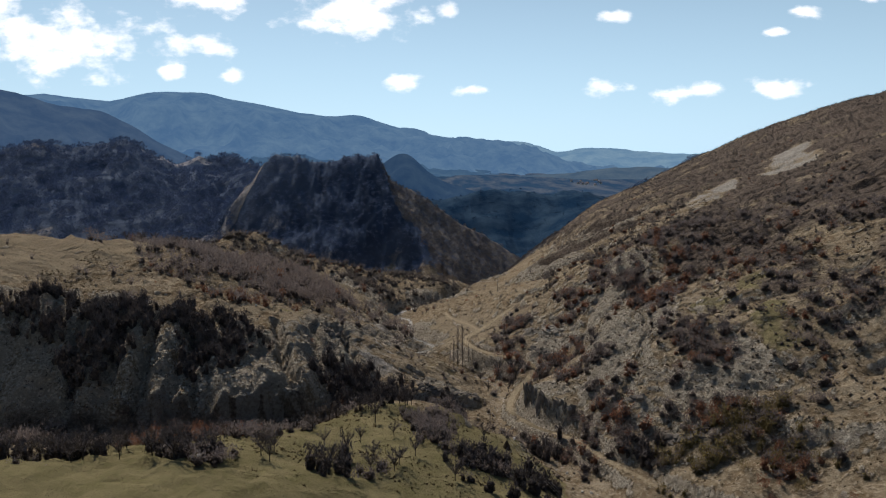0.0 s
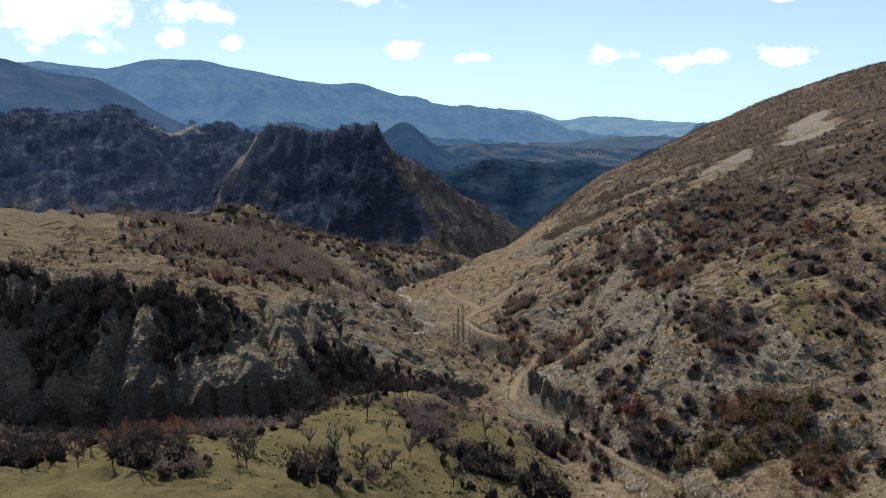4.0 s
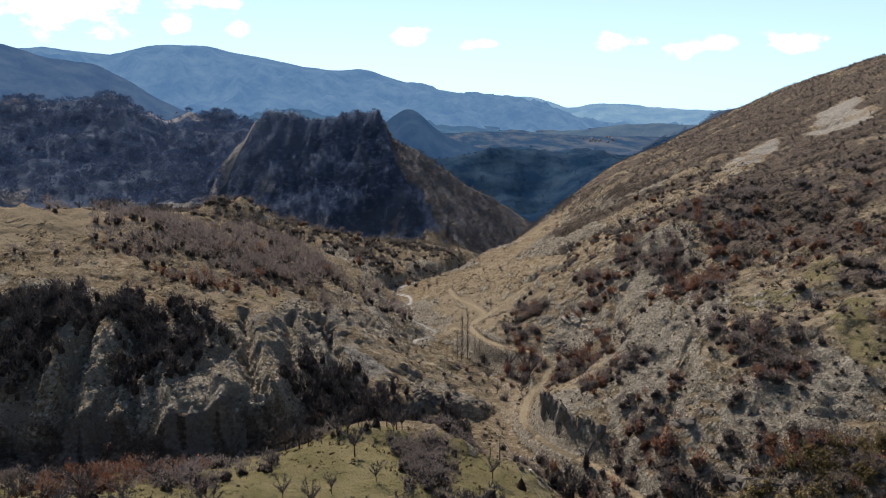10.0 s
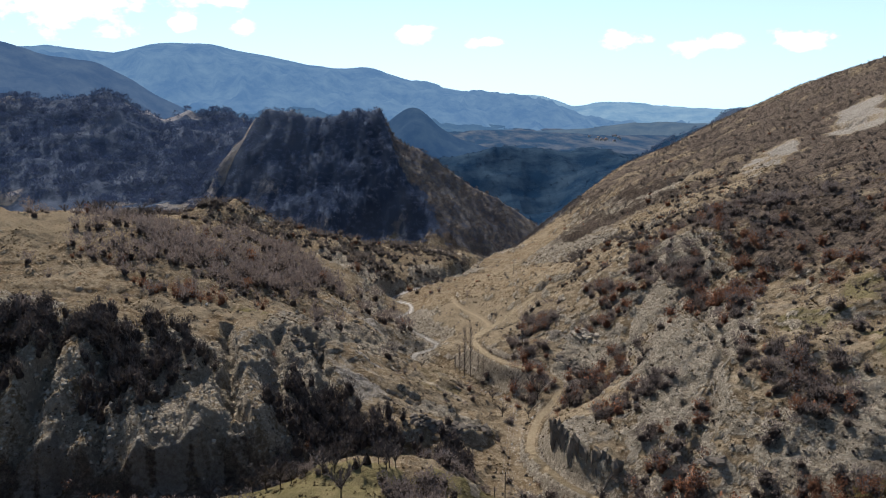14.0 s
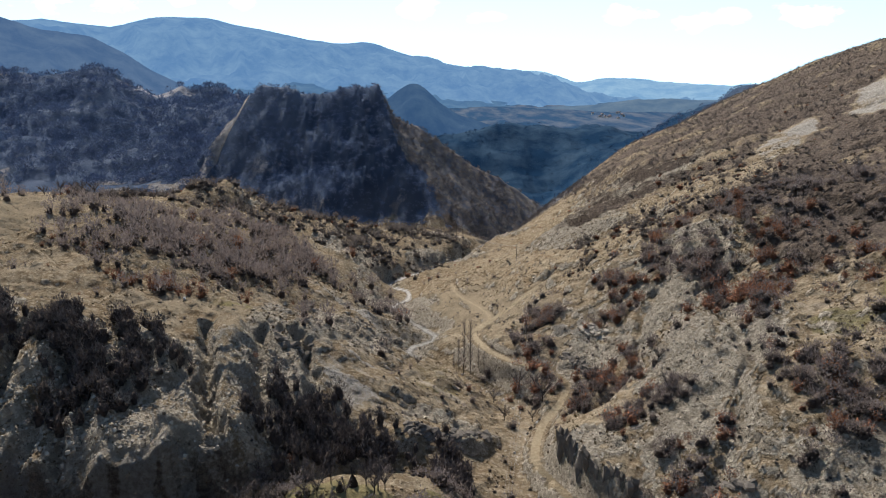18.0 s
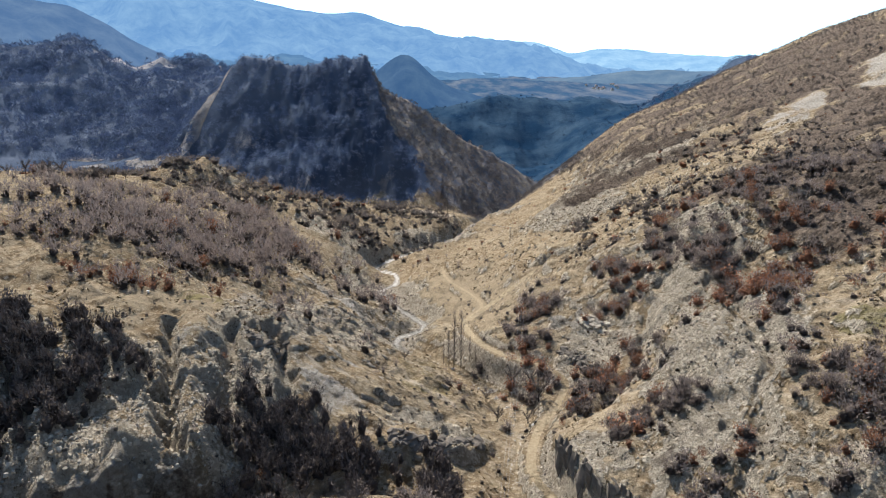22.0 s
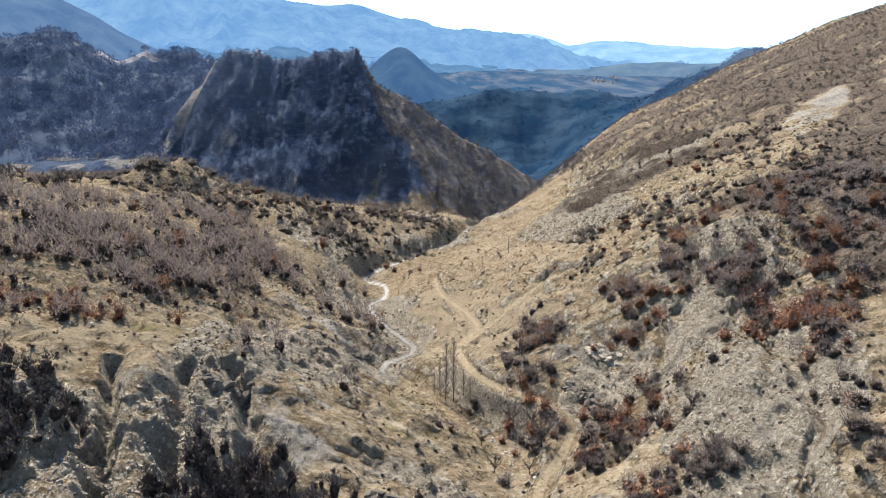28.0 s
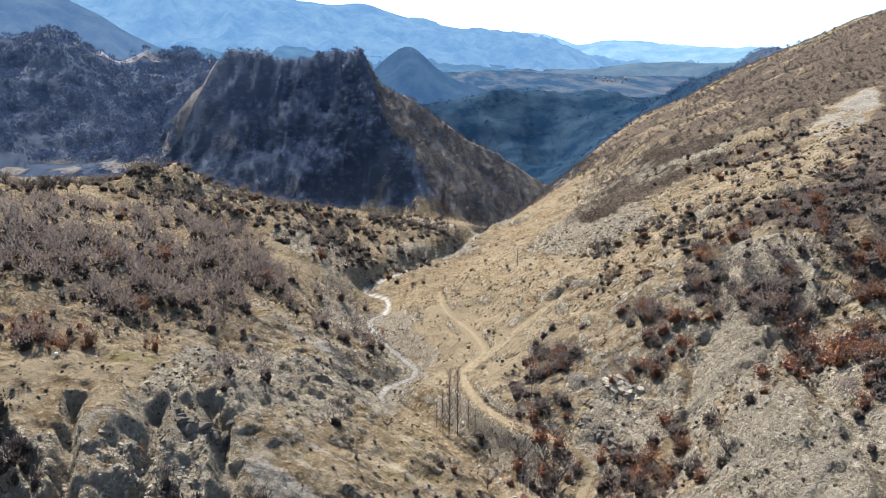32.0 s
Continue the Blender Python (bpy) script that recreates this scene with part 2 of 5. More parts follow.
    wood = mixed(n, l, attr("distant"), wood, hazed_gorge)
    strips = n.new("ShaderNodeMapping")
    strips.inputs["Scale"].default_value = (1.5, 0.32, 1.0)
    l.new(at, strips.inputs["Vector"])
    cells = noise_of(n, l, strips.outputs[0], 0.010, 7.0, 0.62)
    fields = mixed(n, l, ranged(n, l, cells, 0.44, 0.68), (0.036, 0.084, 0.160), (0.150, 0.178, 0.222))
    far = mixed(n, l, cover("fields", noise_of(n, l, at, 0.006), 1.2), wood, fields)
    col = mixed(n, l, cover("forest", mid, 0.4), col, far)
    col = mixed(n, l, cover("hazed_bare", small, 0.9), col, hazed_bare)
    # pale stream stones, with the water's bright reflection put into the colour
    creek = mixed(n, l, ranged(n, l, small, 0.35, 0.65), (0.50, 0.478, 0.432), (0.70, 0.680, 0.638))
    col = mixed(n, l, cover("creek", small, 0.5), col, creek)
    l.new(col, p.inputs["Base Color"])
    bump = n.new("ShaderNodeBump")
    bump.inputs["Distance"].default_value, bump.inputs["Strength"].default_value = 1.4, 1.0
    tall = maths(n, l, "ADD", maths(n, l, "MULTIPLY", small, 0.8), maths(n, l, "MULTIPLY", fine, 0.5))
    tall = maths(n, l, "MULTIPLY", tall, ranged(n, l, attr("rock"), 0.05, 0.7, 0.75, 1.0))
    tall = maths(n, l, "ADD", tall, maths(n, l, "MULTIPLY", maths(n, l, "MULTIPLY", ranged(n, l, shaded_cracks, 0.3, 0.6), attr("rock")), 1.6))
    l.new(tall, bump.inputs["Height"])
    l.new(bump.outputs[0], p.inputs["Normal"])
    return m

# ---- landform: lofted valley sections, carved lines, hills behind ----
XS = np.array([-260, -200, -150, -110, -80, -55, -30, -5, 20, 40, 60, 80, 105, 130, 165, 210, 270, 340, 430], float)
SECTIONS = {}


def section(y, *heights):
    SECTIONS[y] = np.array(heights, float)


section(-190, 34, 34, 34, 34, 34, 31, 23, 13, 7, 2, -3, 2, 8, 18, 36, 60, 90, 120, 150)
section(-135, 22, 20, 18, 18, 18, 19, 15, 9, 4, -3, -4, 3, 11, 22, 38, 58, 88, 118, 148)
section(-100, 10, 7, 5, 5, 7, 9, 11, 8, 0, -9, -2, 9, 18, 28, 44, 62, 90, 118, 148)
section(-75, 6, 3, 0, 0, -3, -1, 6, 4, -3, -10, 7, 17, 28, 37, 50, 68, 92, 118, 148)
section(-50, 38, 37, 32, 24, 14, 4, -4, -5, -11, 1, 11, 23, 34, 41, 54, 70, 94, 119, 148)
section(-25, 44, 42, 36, 30, 20, 14, 4, -4, -11, -2, 10, 24, 35, 44, 57, 72, 95, 120, 148)
section(0, 46, 43, 34, 28, 23, 18, 7, -3, -12, -5, 7, 22, 34, 46, 60, 75, 96, 121, 148)
section(40, 46, 44, 37, 28, 17, 6, -2, -10, -2, 7, 16, 29, 43, 52, 63, 78, 97, 121, 148)
section(85, 45, 44, 38, 27, 12, 4, -8, -12, -4, 7, 17, 28, 42, 52, 63, 79, 97, 120, 148)
section(135, 34, 33, 26, 17, 5, -4, -20, -14, -6, 4, 12, 21, 33, 44, 57, 73, 93, 118, 146)
section(210, 24, 22, 20, 10, 1, -9, -20, -21, -16, -7, 2, 11, 22, 35, 51, 65, 87, 118, 144)
section(300, 8, 4, 1, -7, -13, -17, -15.5, -19, -22.5, -20, -12, -3, 12, 28, 46, 64, 87, 122, 150)
section(360, -2, -8, -14, -22, -26, -28, -30, -33, -36, -36, -24, -9, 8, 24, 44, 62, 87, 123, 150)
section(440, 0, -15, -25, -32, -36, -40, -45, -52, -60, -65, -54, -34, -12, 11, 37, 57, 83, 116, 142)
section(560, -60, -70, -80, -85, -90, -95, -98, -100, -100, -100, -96, -82, -60, -36, -5, 22, 60, 90, 114)
section(850, -122, -112, -114, -115, -115, -115, -115, -115, -115, -115, -115, -114, -110, -105, -90, -58, -14, 38, 66)
section(1150, -120, -120, -120, -120, -120, -120, -120, -120, -120, -120, -120, -120, -118, -116, -110, -95, -60, -20, 20)
section(1500, -60, -60, -60, -60, -58, -55, -50, -48, -45, -42, -40, -38, -36, -34, -32, -30, -30, -25, -10)
YS = np.array(sorted(SECTIONS), float)
LOFT = np.array([SECTIONS[y] for y in sorted(SECTIONS)])


def smooth(a, b, v):
    w = np.clip((v - a) / (b - a), 0, 1)
    return w * w * (3 - 2 * w)


def hermite(xs, rows, v):
    """Smooth curves through rows (n stations by m), at v (one place for every column)."""
    slope = np.gradient(rows, xs, axis=0, edge_order=1)
    v = np.clip(v, xs[0], xs[-1])
    k = np.clip(np.searchsorted(xs, v) - 1, 0, len(xs) - 2)
    h = xs[k + 1] - xs[k]
    t = (v - xs[k]) / h
    return k, h, t, slope


def loft(x, y):
    """Height of the lofted valley at arrays x, y."""
    ky, hy, ty, sy = hermite(YS, LOFT, y)
    a, b = (2 * ty**3 - 3 * ty**2 + 1), (ty**3 - 2 * ty**2 + ty) * hy
    c, d = (3 * ty**2 - 2 * ty**3), (ty**3 - ty**2) * hy
    xc = np.clip(x, XS[0], XS[-1])
    kx = np.clip(np.searchsorted(XS, xc) - 1, 0, len(XS) - 2)
    sx = np.gradient(LOFT, XS, axis=1)
    sxy = np.gradient(sy, XS, axis=1)
    hx = XS[kx + 1] - XS[kx]
    tx = (xc - XS[kx]) / hx
    ea, eb = (2 * tx**3 - 3 * tx**2 + 1), (tx**3 - 2 * tx**2 + tx) * hx
    ec, ed = (3 * tx**2 - 2 * tx**3), (tx**3 - tx**2) * hx

    def along(k):
        z = a * LOFT[ky, k] + b * sy[ky, k] + c * LOFT[ky + 1, k] + d * sy[ky + 1, k]
        g = a * sx[ky, k] + b * sxy[ky, k] + c * sx[ky + 1, k] + d * sxy[ky + 1, k]
        return z, g

    z0, g0 = along(kx)
    z1, g1 = along(kx + 1)
    return ea * z0 + eb * g0 + ec * z1 + ed * g1


def hashed(i, j, seed):
    n = (i * 374761393 + j * 668265263 + seed * 1442695041) & 0x7FFFFFFF
    n = ((n ^ (n >> 13)) * 1274126177) & 0x7FFFFFFF
    return ((n ^ (n >> 16)) & 0xFFFF) / 65535.0


def grain(x, y, size, seed=0):
    """Value noise, -1 to 1."""
    u, v = x / size, y / size
    i, j = np.floor(u).astype(np.int64), np.floor(v).astype(np.int64)
    u, v = u - i, v - j
    u, v = u * u * u * (u * (6 * u - 15) + 10), v * v * v * (v * (6 * v - 15) + 10)
    low = hashed(i, j, seed) * (1 - u) + hashed(i + 1, j, seed) * u
    high = hashed(i, j + 1, seed) * (1 - u) + hashed(i + 1, j + 1, seed) * u
    return 2 * (low * (1 - v) + high * v) - 1


def fbm(x, y, size, octaves=4, seed=0, rough=0.5):
    out, amp = 0, 1.0
    for n in range(octaves):
        out = out + amp * grain(x + 17.3 * n, y - 9.1 * n, size / 2**n, seed + n)
        amp *= rough
    return out


def ridged(x, y, size, octaves=3, seed=0):
    out, amp = 0, 1.0
    for n in range(octaves):
        out = out + amp * (1 - 2 * np.abs(grain(x + 31.7 * n, y + 11.9 * n, size / 2**n, seed + n)))
        amp *= 0.5
    return out


def blocks(x, y, size, seed):
    """Broken rock: tilted facets of jittered cells, about -0.8 to 0.8."""
    u, v = x / size + 0.22 * grain(x, y, size * 0.9, seed + 5), y / size + 0.22 * grain(x, y, size * 0.9, seed + 6)
    i, j = np.floor(u).astype(np.int64), np.floor(v).astype(np.int64)
    best, out = np.full(np.shape(u), 1e9), np.zeros(np.shape(u))
    for di in (-1, 0, 1):
        for dj in (-1, 0, 1):
            a, b = i + di, j + dj
            du, dv = u - a - hashed(a, b, seed), v - b - hashed(a, b, seed + 1)
            d = du * du + dv * dv
            h = hashed(a, b, seed + 2) - 0.5 + 1.1 * du * (hashed(a, b, seed + 3) - 0.5) + 1.1 * dv * (hashed(a, b, seed + 4) - 0.35)
            near = d < best
            best, out = np.where(near, d, best), np.where(near, h, out)
    return out


def to_line(x, y, line):
    """Distance from a polyline of (x, y, z), and the line's height at the nearest place."""
    best, height = np.full(np.shape(x), 1e9), np.zeros(np.shape(x))
    for (x0, y0, z0), (x1, y1, z1) in zip(line, line[1:]):
        dx, dy = x1 - x0, y1 - y0
        t = np.clip(((x - x0) * dx + (y - y0) * dy) / (dx * dx + dy * dy), 0, 1)
        d = np.hypot(x - x0 - t * dx, y - y0 - t * dy)
        near = d < best
        best, height = np.where(near, d, best), np.where(near, z0 + t * (z1 - z0), height)
    return best, height


def wavy(line, steps=6):
    """A polyline made smooth by Catmull-Rom."""
    p = [line[0], *line, line[-1]]
    out = []
    for a, b, c, d in zip(p, p[1:], p[2:], p[3:]):
        for s in range(steps):
            t = s / steps
            out.append(tuple(0.5 * (2 * q + (r - o) * t + (2 * o - 5 * q + 4 * r - e) * t * t + (3 * q - o - 3 * r + e) * t**3)
                             for o, q, r, e in zip(a, b, c, d)))
    return [*out, tuple(line[-1])]


STREAM = wavy([(75, -220, -5), (62, -150, -7), (48, -110, -9), (37, -76, -11), (22, -42, -12.5), (25, 0, -13.5), (8, 32, -14.5),
               (-13, 57, -16), (-14, 67, -16.6), (-9, 75, -17.2), (-6, 83, -17.8), (-15, 101, -19), (-29, 136, -21.4), (-23, 150, -22.2), (-25, 168, -23.2), (-36, 184, -24.2), (-20, 215, -25), (8, 250, -25.5),
               (24, 300, -27), (30, 345, -42), (70, 430, -72), (110, 540, -105)])
RAVINE = wavy([(-300, -92, 8), (-200, -86, 3), (-120, -80, -1), (-75, -76, -4), (-42, -60, -6), (-10, -44, -9), (22, -41, -12)])
BACK = [(-900, 560, 100), (-720, 600, 92), (-560, 615, 90), (-500, 616, 93), (-430, 630, 100), (-358, 630, 85), (-300, 640, 92), (-245, 590, 72)]


def roof(x, y, line, pitch):
    """The height of slopes that fall from a crest line."""
    out = np.full(np.shape(x), -1e9)
    for (x0, y0, z0), (x1, y1, z1) in zip(line, line[1:]):
        dx, dy = x1 - x0, y1 - y0
        t = np.clip(((x - x0) * dx + (y - y0) * dy) / (dx * dx + dy * dy), 0, 1)
        d = np.hypot(x - x0 - t * dx, y - y0 - t * dy)
        out = np.maximum(out, z0 + t * (z1 - z0) - pitch * (np.sqrt(d * d + 36) - 6))
    return out


def blend_min(a, b, k):
    return -blend_max(-a, -b, k)


def hill_faces(x, y):
    """The steep hill: its front, its sunny right-hand flank and its left-hand side, as tilted faces."""
    crest = 470 - 0.196 * (x + 73)
    d = crest - y
    front = 86 - 1.02 * np.clip(d, 0, 72) - 0.82 * np.maximum(d - 72, 0) + 0.5 * np.minimum(d, 0)
    behind = np.maximum(y - 470 - 0.2 * (x + 64), 0)
    flank = 65 - 0.686 * (x + 64) + 0.406 * np.minimum(y - 470, 0.2 * (x + 64)) - 1.1 * behind
    knob = np.minimum(86, 85 - 2.2 * (x + 73)) - 1.1 * np.maximum(behind - 30, 0)
    u, v = x + 205, y - 525
    left = 82 + 84 * (0.4026 * u + 0.915 * v) / 136.6 - 0.75 * (-0.915 * u + 0.4026 * v)
    return front, np.maximum(flank, knob), left


def blend_max(a, b, k):
    h = np.clip(0.5 + 0.5 * (a - b) / k, 0, 1)
    return b + (a - b) * h + k * h * (1 - h)


ROAD = wavy([(92, -190, -1), (76, -140, -2.5), (63, -110, -3.5), (52, -89, -4.5), (46, -72, -6), (38, -60, -7.5), (31, -47, -9), (27.5, -33, -10.5),
             (28.5, -20, -11), (32, -11, -10), (37, -4, -7.5), (41, 4, -5), (40, 11, -4), (34, 18, -4), (25, 25, -4.5), (18, 34, -5),
             (13, 46, -5.5), (11, 58, -6), (18, 70, -5), (17, 84, -6), (14, 96, -7.5), (7, 116, -10), (3, 134, -12), (1, 158, -15)], 4)
TRACK = wavy([(13, 60, -5.5), (24, 72, -2), (36, 84, 3), (52, 96, 10)], 4)
EDGE_ROAD = wavy([(-245, 222, 20), (-213, 224, 20), (-181, 226, 21), (-165, 226, 24), (-148, 224, 26)], 4)
GULLIES = [[(-84, -19, 0), (-73, -29, 0), (-65, -39, 0), (-57, -54, 0)], [(-73, -8, 0), (-69.5, -22, 0), (-64, -36, 0), (-56, -53, 0)], [(-57, -6, 0), (-55, -20, 0), (-50, -36, 0)],
           [(-113, -28, 0), (-111, -50, 0), (-108, -70, 0)], [(-138, -36, 0), (-134, -55, 0), (-130, -72, 0)], [(-48, 2, 0), (-40, -14, 0), (-36, -34, 0)],
           [(-96, -46, 0), (-92, -58, 0), (-86, -72, 0)], [(-122, -40, 0), (-121, -56, 0), (-118, -74, 0)]]
# rounded ribs of pale clay and rock between the gullies: line, how proud, half width
RIBS = [([(-67, -4, 0), (-65, -17, 0), (-60, -28, 0), (-56.5, -38, 0), (-51, -54, 0)], 2.8, 5.5), ([(-90, -22, 0), (-79, -29, 0), (-71, -37, 0), (-63, -49, 0), (-55, -61, 0)], 3.0, 4.5),
        ([(-104, -44, 0), (-102, -58, 0), (-100, -72, 0)], 2.6, 4.0), ([(-116, -40, 0), (-115, -58, 0), (-112, -73, 0)], 3.5, 3.5), ([(-86, -50, 0), (-80, -60, 0), (-77, -72, 0)], 2.6, 5.0),
        ([(-68, -54, 0), (-65, -66, 0)], 4.0, 4.0), ([(-93, -62, 0), (-92, -73, 0)], 3.5, 3.5)]


# rounded noses of pale rock at the foot of the eroded face
NOSES = [(-128, -75), (-118, -76), (-107, -74), (-99, -73), (-91, -72), (-77, -70.5), (-70, -68), (-63.5, -65.5), (-54, -61)]


def region(x, y, cx, cy, rx, ry, turn=0.0, soft=0.35):
    """1 inside an ellipse, 0 outside, with a soft rim."""
    c, s = math.cos(radians(turn)), math.sin(radians(turn))
    u, v = ((x - cx) * c + (y - cy) * s) / rx, (-(x - cx) * s + (y - cy) * c) / ry
    return smooth(1 + soft, 1 - soft, np.hypot(u, v))


def cliff_zone(x, y):
    """The eroded face under the plateau."""
    rim = np.interp(x, [-300, -150, -110, -85, -60, -45, -30], [-28, -24, -26, -24, -18, -14, -16])
    foot = np.interp(x, [-300, -200, -120, -75, -42, -20], [-84, -80, -74, -69, -56, -50])
    return smooth(rim + 8, rim - 6, y) * smooth(foot - 2, foot + 5, y) * smooth(-28, -42, x)


def stony_zone(x, y):
    """Bare rock on the slopes."""
    out = np.maximum(region(x, y, 74, -22, 15, 44, -12), region(x, y, 67, -64, 15, 10, -25, 0.25))
    for some in ((88, -86, 18, 16, 0), (52, 24, 8, 8, 0), (48, 8, 10, 12, 0), (42, -47, 9, 13, 20), (-40, 30, 22, 34, -12), (-20, 60, 14, 30, 0),
                 (7, -20, 13, 10, 0), (-50, -2, 9, 14, 0), (-24, 120, 22, 30, 10), (95, 30, 10, 16, 0), (40, 295, 14, 26, 30),
                 (-5, 236, 30, 14, 20), (-60, 190, 24, 26, 0), (70, 165, 26, 50, 0), (120, 240, 40, 60, 0), (-132, 262, 22, 14, -20), (-20, 285, 40, 16, 0)):
        out = np.maximum(out, region(x, y, *some) * 0.85)
    return np.maximum(out, cliff_zone(x, y))


def terraced(z, step, sharp):
    k = np.floor(z / step)
    return step * (k + smooth(0.5 - sharp, 0.5 + sharp, z / step - k))


def height(x, y, fine=True):
    x, y = np.asarray(x, float), np.asarray(y, float)
    z = loft(x, y)
    z = z - 0.04 * np.maximum(XS[0] - x, 0) * smooth(600, 300, y) + 0.10 * np.maximum(x - XS[-1], 0) * smooth(900, 500, y)
    # carved lines
    d, h = to_line(x, y, RAVINE)
    z = z + (np.minimum(z, h + 0.9 * np.maximum(d - 3, 0)) - z) * smooth(24, 6, d)
    ds, hs = to_line(x, y, STREAM)
    z = z + (hs + 0.10 * ds - z) * smooth(11, 2.5, ds)
    if fine:
        z = z + 1.5 * fbm(x, y, 34, 4, 3) * smooth(2, 22, ds)
        close = smooth(420, 250, y) * smooth(3, 9, ds)
        flatter = region(x, y, -24, -108, 64, 36, -8)
        z = z + close * (1 - 0.75 * flatter) * (0.8 * fbm(x, y, 8, 3, 303, 0.65) + 0.6 * ridged(x * 0.55 + 4 * grain(x, y, 25, 305), y + 2 * grain(x, y, 12, 306), 6.5, 2, 307))
        near = smooth(500, 300, y) * smooth(-320, -260, x)
        face, stony = cliff_zone(x, y), stony_zone(x, y)
        # undercut foot of the cliff, then flutes and gullies in its face
        north = smooth(0, 1, y - np.interp(x, [-300, -200, -120, -75, -42], [-92, -86, -80, -76, -62]))
        z = z + 5.5 * smooth(6.0, 8.0, d + 2.2 * fbm(x, y, 11, 2, 71)) * smooth(30, 12, d) * north * smooth(-40, -52, x)
        z = z + face * (1 - 0.3 * smooth(-95, -70, x)) * (0.9 * ridged(x + 0.25 * y + 5 * grain(x, y, 22, 5) + 2 * grain(x, y, 9, 53), y * 0.16, 19, 4, 51) + 0.5 * ridged(x + 2 * grain(x, y, 6, 55), y * 0.3, 5.5, 2, 56) + 1.2 * blocks(x, y * 0.6, 5.0, 401) + 0.95 * blocks(x, y * 0.8, 2.4, 411))
        z = z + 1.2 * region(x, y, -62, -18, 13, 26, 15) * np.abs(fbm(x, y, 7, 2, 58))
        for rib, proud, wide in RIBS:
            g, _ = to_line(x + 1.8 * grain(x, y, 8, 63), y + 1.2 * grain(x, y, 6, 64), rib)
            z = z + proud * smooth(1.15, 0.1, g / (wide * (1 + 0.3 * grain(x, y, 7, 65)))) * (1 + 0.22 * fbm(x, y, 6, 2, 66)) * smooth(2, 8, ds)
        for k, (cx, cy) in enumerate(NOSES):
            g = np.hypot((x - cx) * (1.0 + 0.2 * (k % 3)), (y - cy) * 0.8) / 5.4 + 0.20 * grain(x, y, 3.5, 67)
            z = z + (1.5 + 0.5 * (k % 2)) * smooth(1.1, 0.1, g)
        for gully in GULLIES:
            g, _ = to_line(x + 1.5 * grain(x, y, 9, 61), y, gully)
            z = z - 4.2 * smooth(3.4, 0.3, g + 0.9 * grain(x, y, 3, 62)) * smooth(2, 8, ds)
        # downhill ribs on the right-hand slope, broken rock where it is bare
        slope = smooth(20, 60, x - np.interp(y, [-200, 0, 100, 300], [60, 25, -5, 45])) * near
        z = z + slope * (2.3 * ridged(y + 0.5 * x + 5 * grain(x, y, 30, 6), x * 0.30, 26, 3, 81) + 0.5 * fbm(x, y, 7, 3, 82, 0.6))
        rocky = stony * near
        z = z + rocky * (1 - 0.7 * face) * (0.3 * fbm(x, y, 9, 2, 91, 0.6) + (1.9 - 0.9 * smooth(0, -20, x)) * blocks(x + 0.4 * y, y, 5.2, 421) * smooth(-0.35, 0.35, fbm(x, y, 14, 3, 93)) + 1.05 * blocks(x, y, 2.3, 431) * smooth(-0.2, 0.3, fbm(x, y, 11, 3, 94)))
        z = z + (terraced(z + 0.8 * fbm(x, y, 20, 2, 95), 2.3, 0.14) - z) * 0.55 * rocky * (1 - face)
        left = smooth(-5, -30, x - np.interp(y, [0, 57, 180], [20, -13, -34])) * smooth(-10, 10, y) * near
        z = z + left * 1.5 * ridged(x * 0.45 + y * 0.2, y + 0.8 * x, 17, 3, 97)
        lower = smooth(4, -22, x + 0.25 * y) * smooth(-70, -52, x) * smooth(-30, -12, y) * smooth(170, 120, y)
        # tilted beds that crop out as low scarps
        bed = (y + 0.38 * x + 5 * fbm(x, y, 30, 3, 101) + 1.2 * fbm(x, y, 7, 2, 107)) / (3.6 + 1.0 * grain(x, y, 40, 108))
        bed = bed - np.floor(bed)
        z = z + 1.0 * (smooth(0, 0.12, bed) * (1 - bed) - 0.45) * lower * (0.1 + 0.9 * smooth(-0.25, 0.3, fbm(x * 0.45 + 0.2 * y, y, 16, 3, 102)))
        z = z + 2.4 * region(x, y, 3, -25, 15, 7, 28, 0.3) * smooth(3, 6, ds)
        z = z + 3.6 * region(x, y, -12, -70, 20, 10, 0, 0.4)
        hump = region(x, y, -32, 58, 14, 20, -12, 0.4)
        z = z + 2.0 * hump * (1 + 0.4 * fbm(x, y, 9, 3, 103))
        rib = region(x, y, 72, -4, 9, 36, -14, 0.5)
        z = z + rib * (2.2 + 1.3 * ridged(x + 0.3 * y, y * 0.5, 9, 3, 104))
        g, _ = to_line(x + 2 * grain(x, y, 10, 105), y, [(84, 42, 0), (70, 14, 0), (58, -6, 0), (47, -18, 0)])
        z = z - 2.6 * smooth(4.5, 0.5, g)
        g, _ = to_line(x + 2 * grain(x, y, 10, 106), y, [(97, 34, 0), (88, 0, 0), (84, -34, 0), (66, -66, 0), (56, -76, 0)])
        z = z - 2.2 * smooth(4.0, 0.5, g)
        # dark knob of rock over the track
        dr, hr = to_line(x, y, ROAD)
        knob = region(x, y, 44, -47, 10, 15, 22, 0.3)
        z = z + (np.maximum(z, 3.6 + 1.2 * fbm(x, y, 8, 3, 99)) - z) * knob * smooth(3.0, 4.6, dr + 0.8 * grain(x, y, 3, 98))
        z = z + (hr - z) * smooth(4.2, 1.7, dr)
        z = z + 9.5 * region(x, y, -150, 232, 23, 22, 20, 0.6) * (1 + 0.3 * fbm(x, y, 12, 3, 441)) + 2.4 * region(x, y, -70, 262, 95, 50, 0, 0.5) * ridged(x + 0.5 * y, y, 26, 3, 443)
        dt, ht = to_line(x, y, TRACK)
        z = z + (ht - z) * smooth(3.4, 1.2, dt)
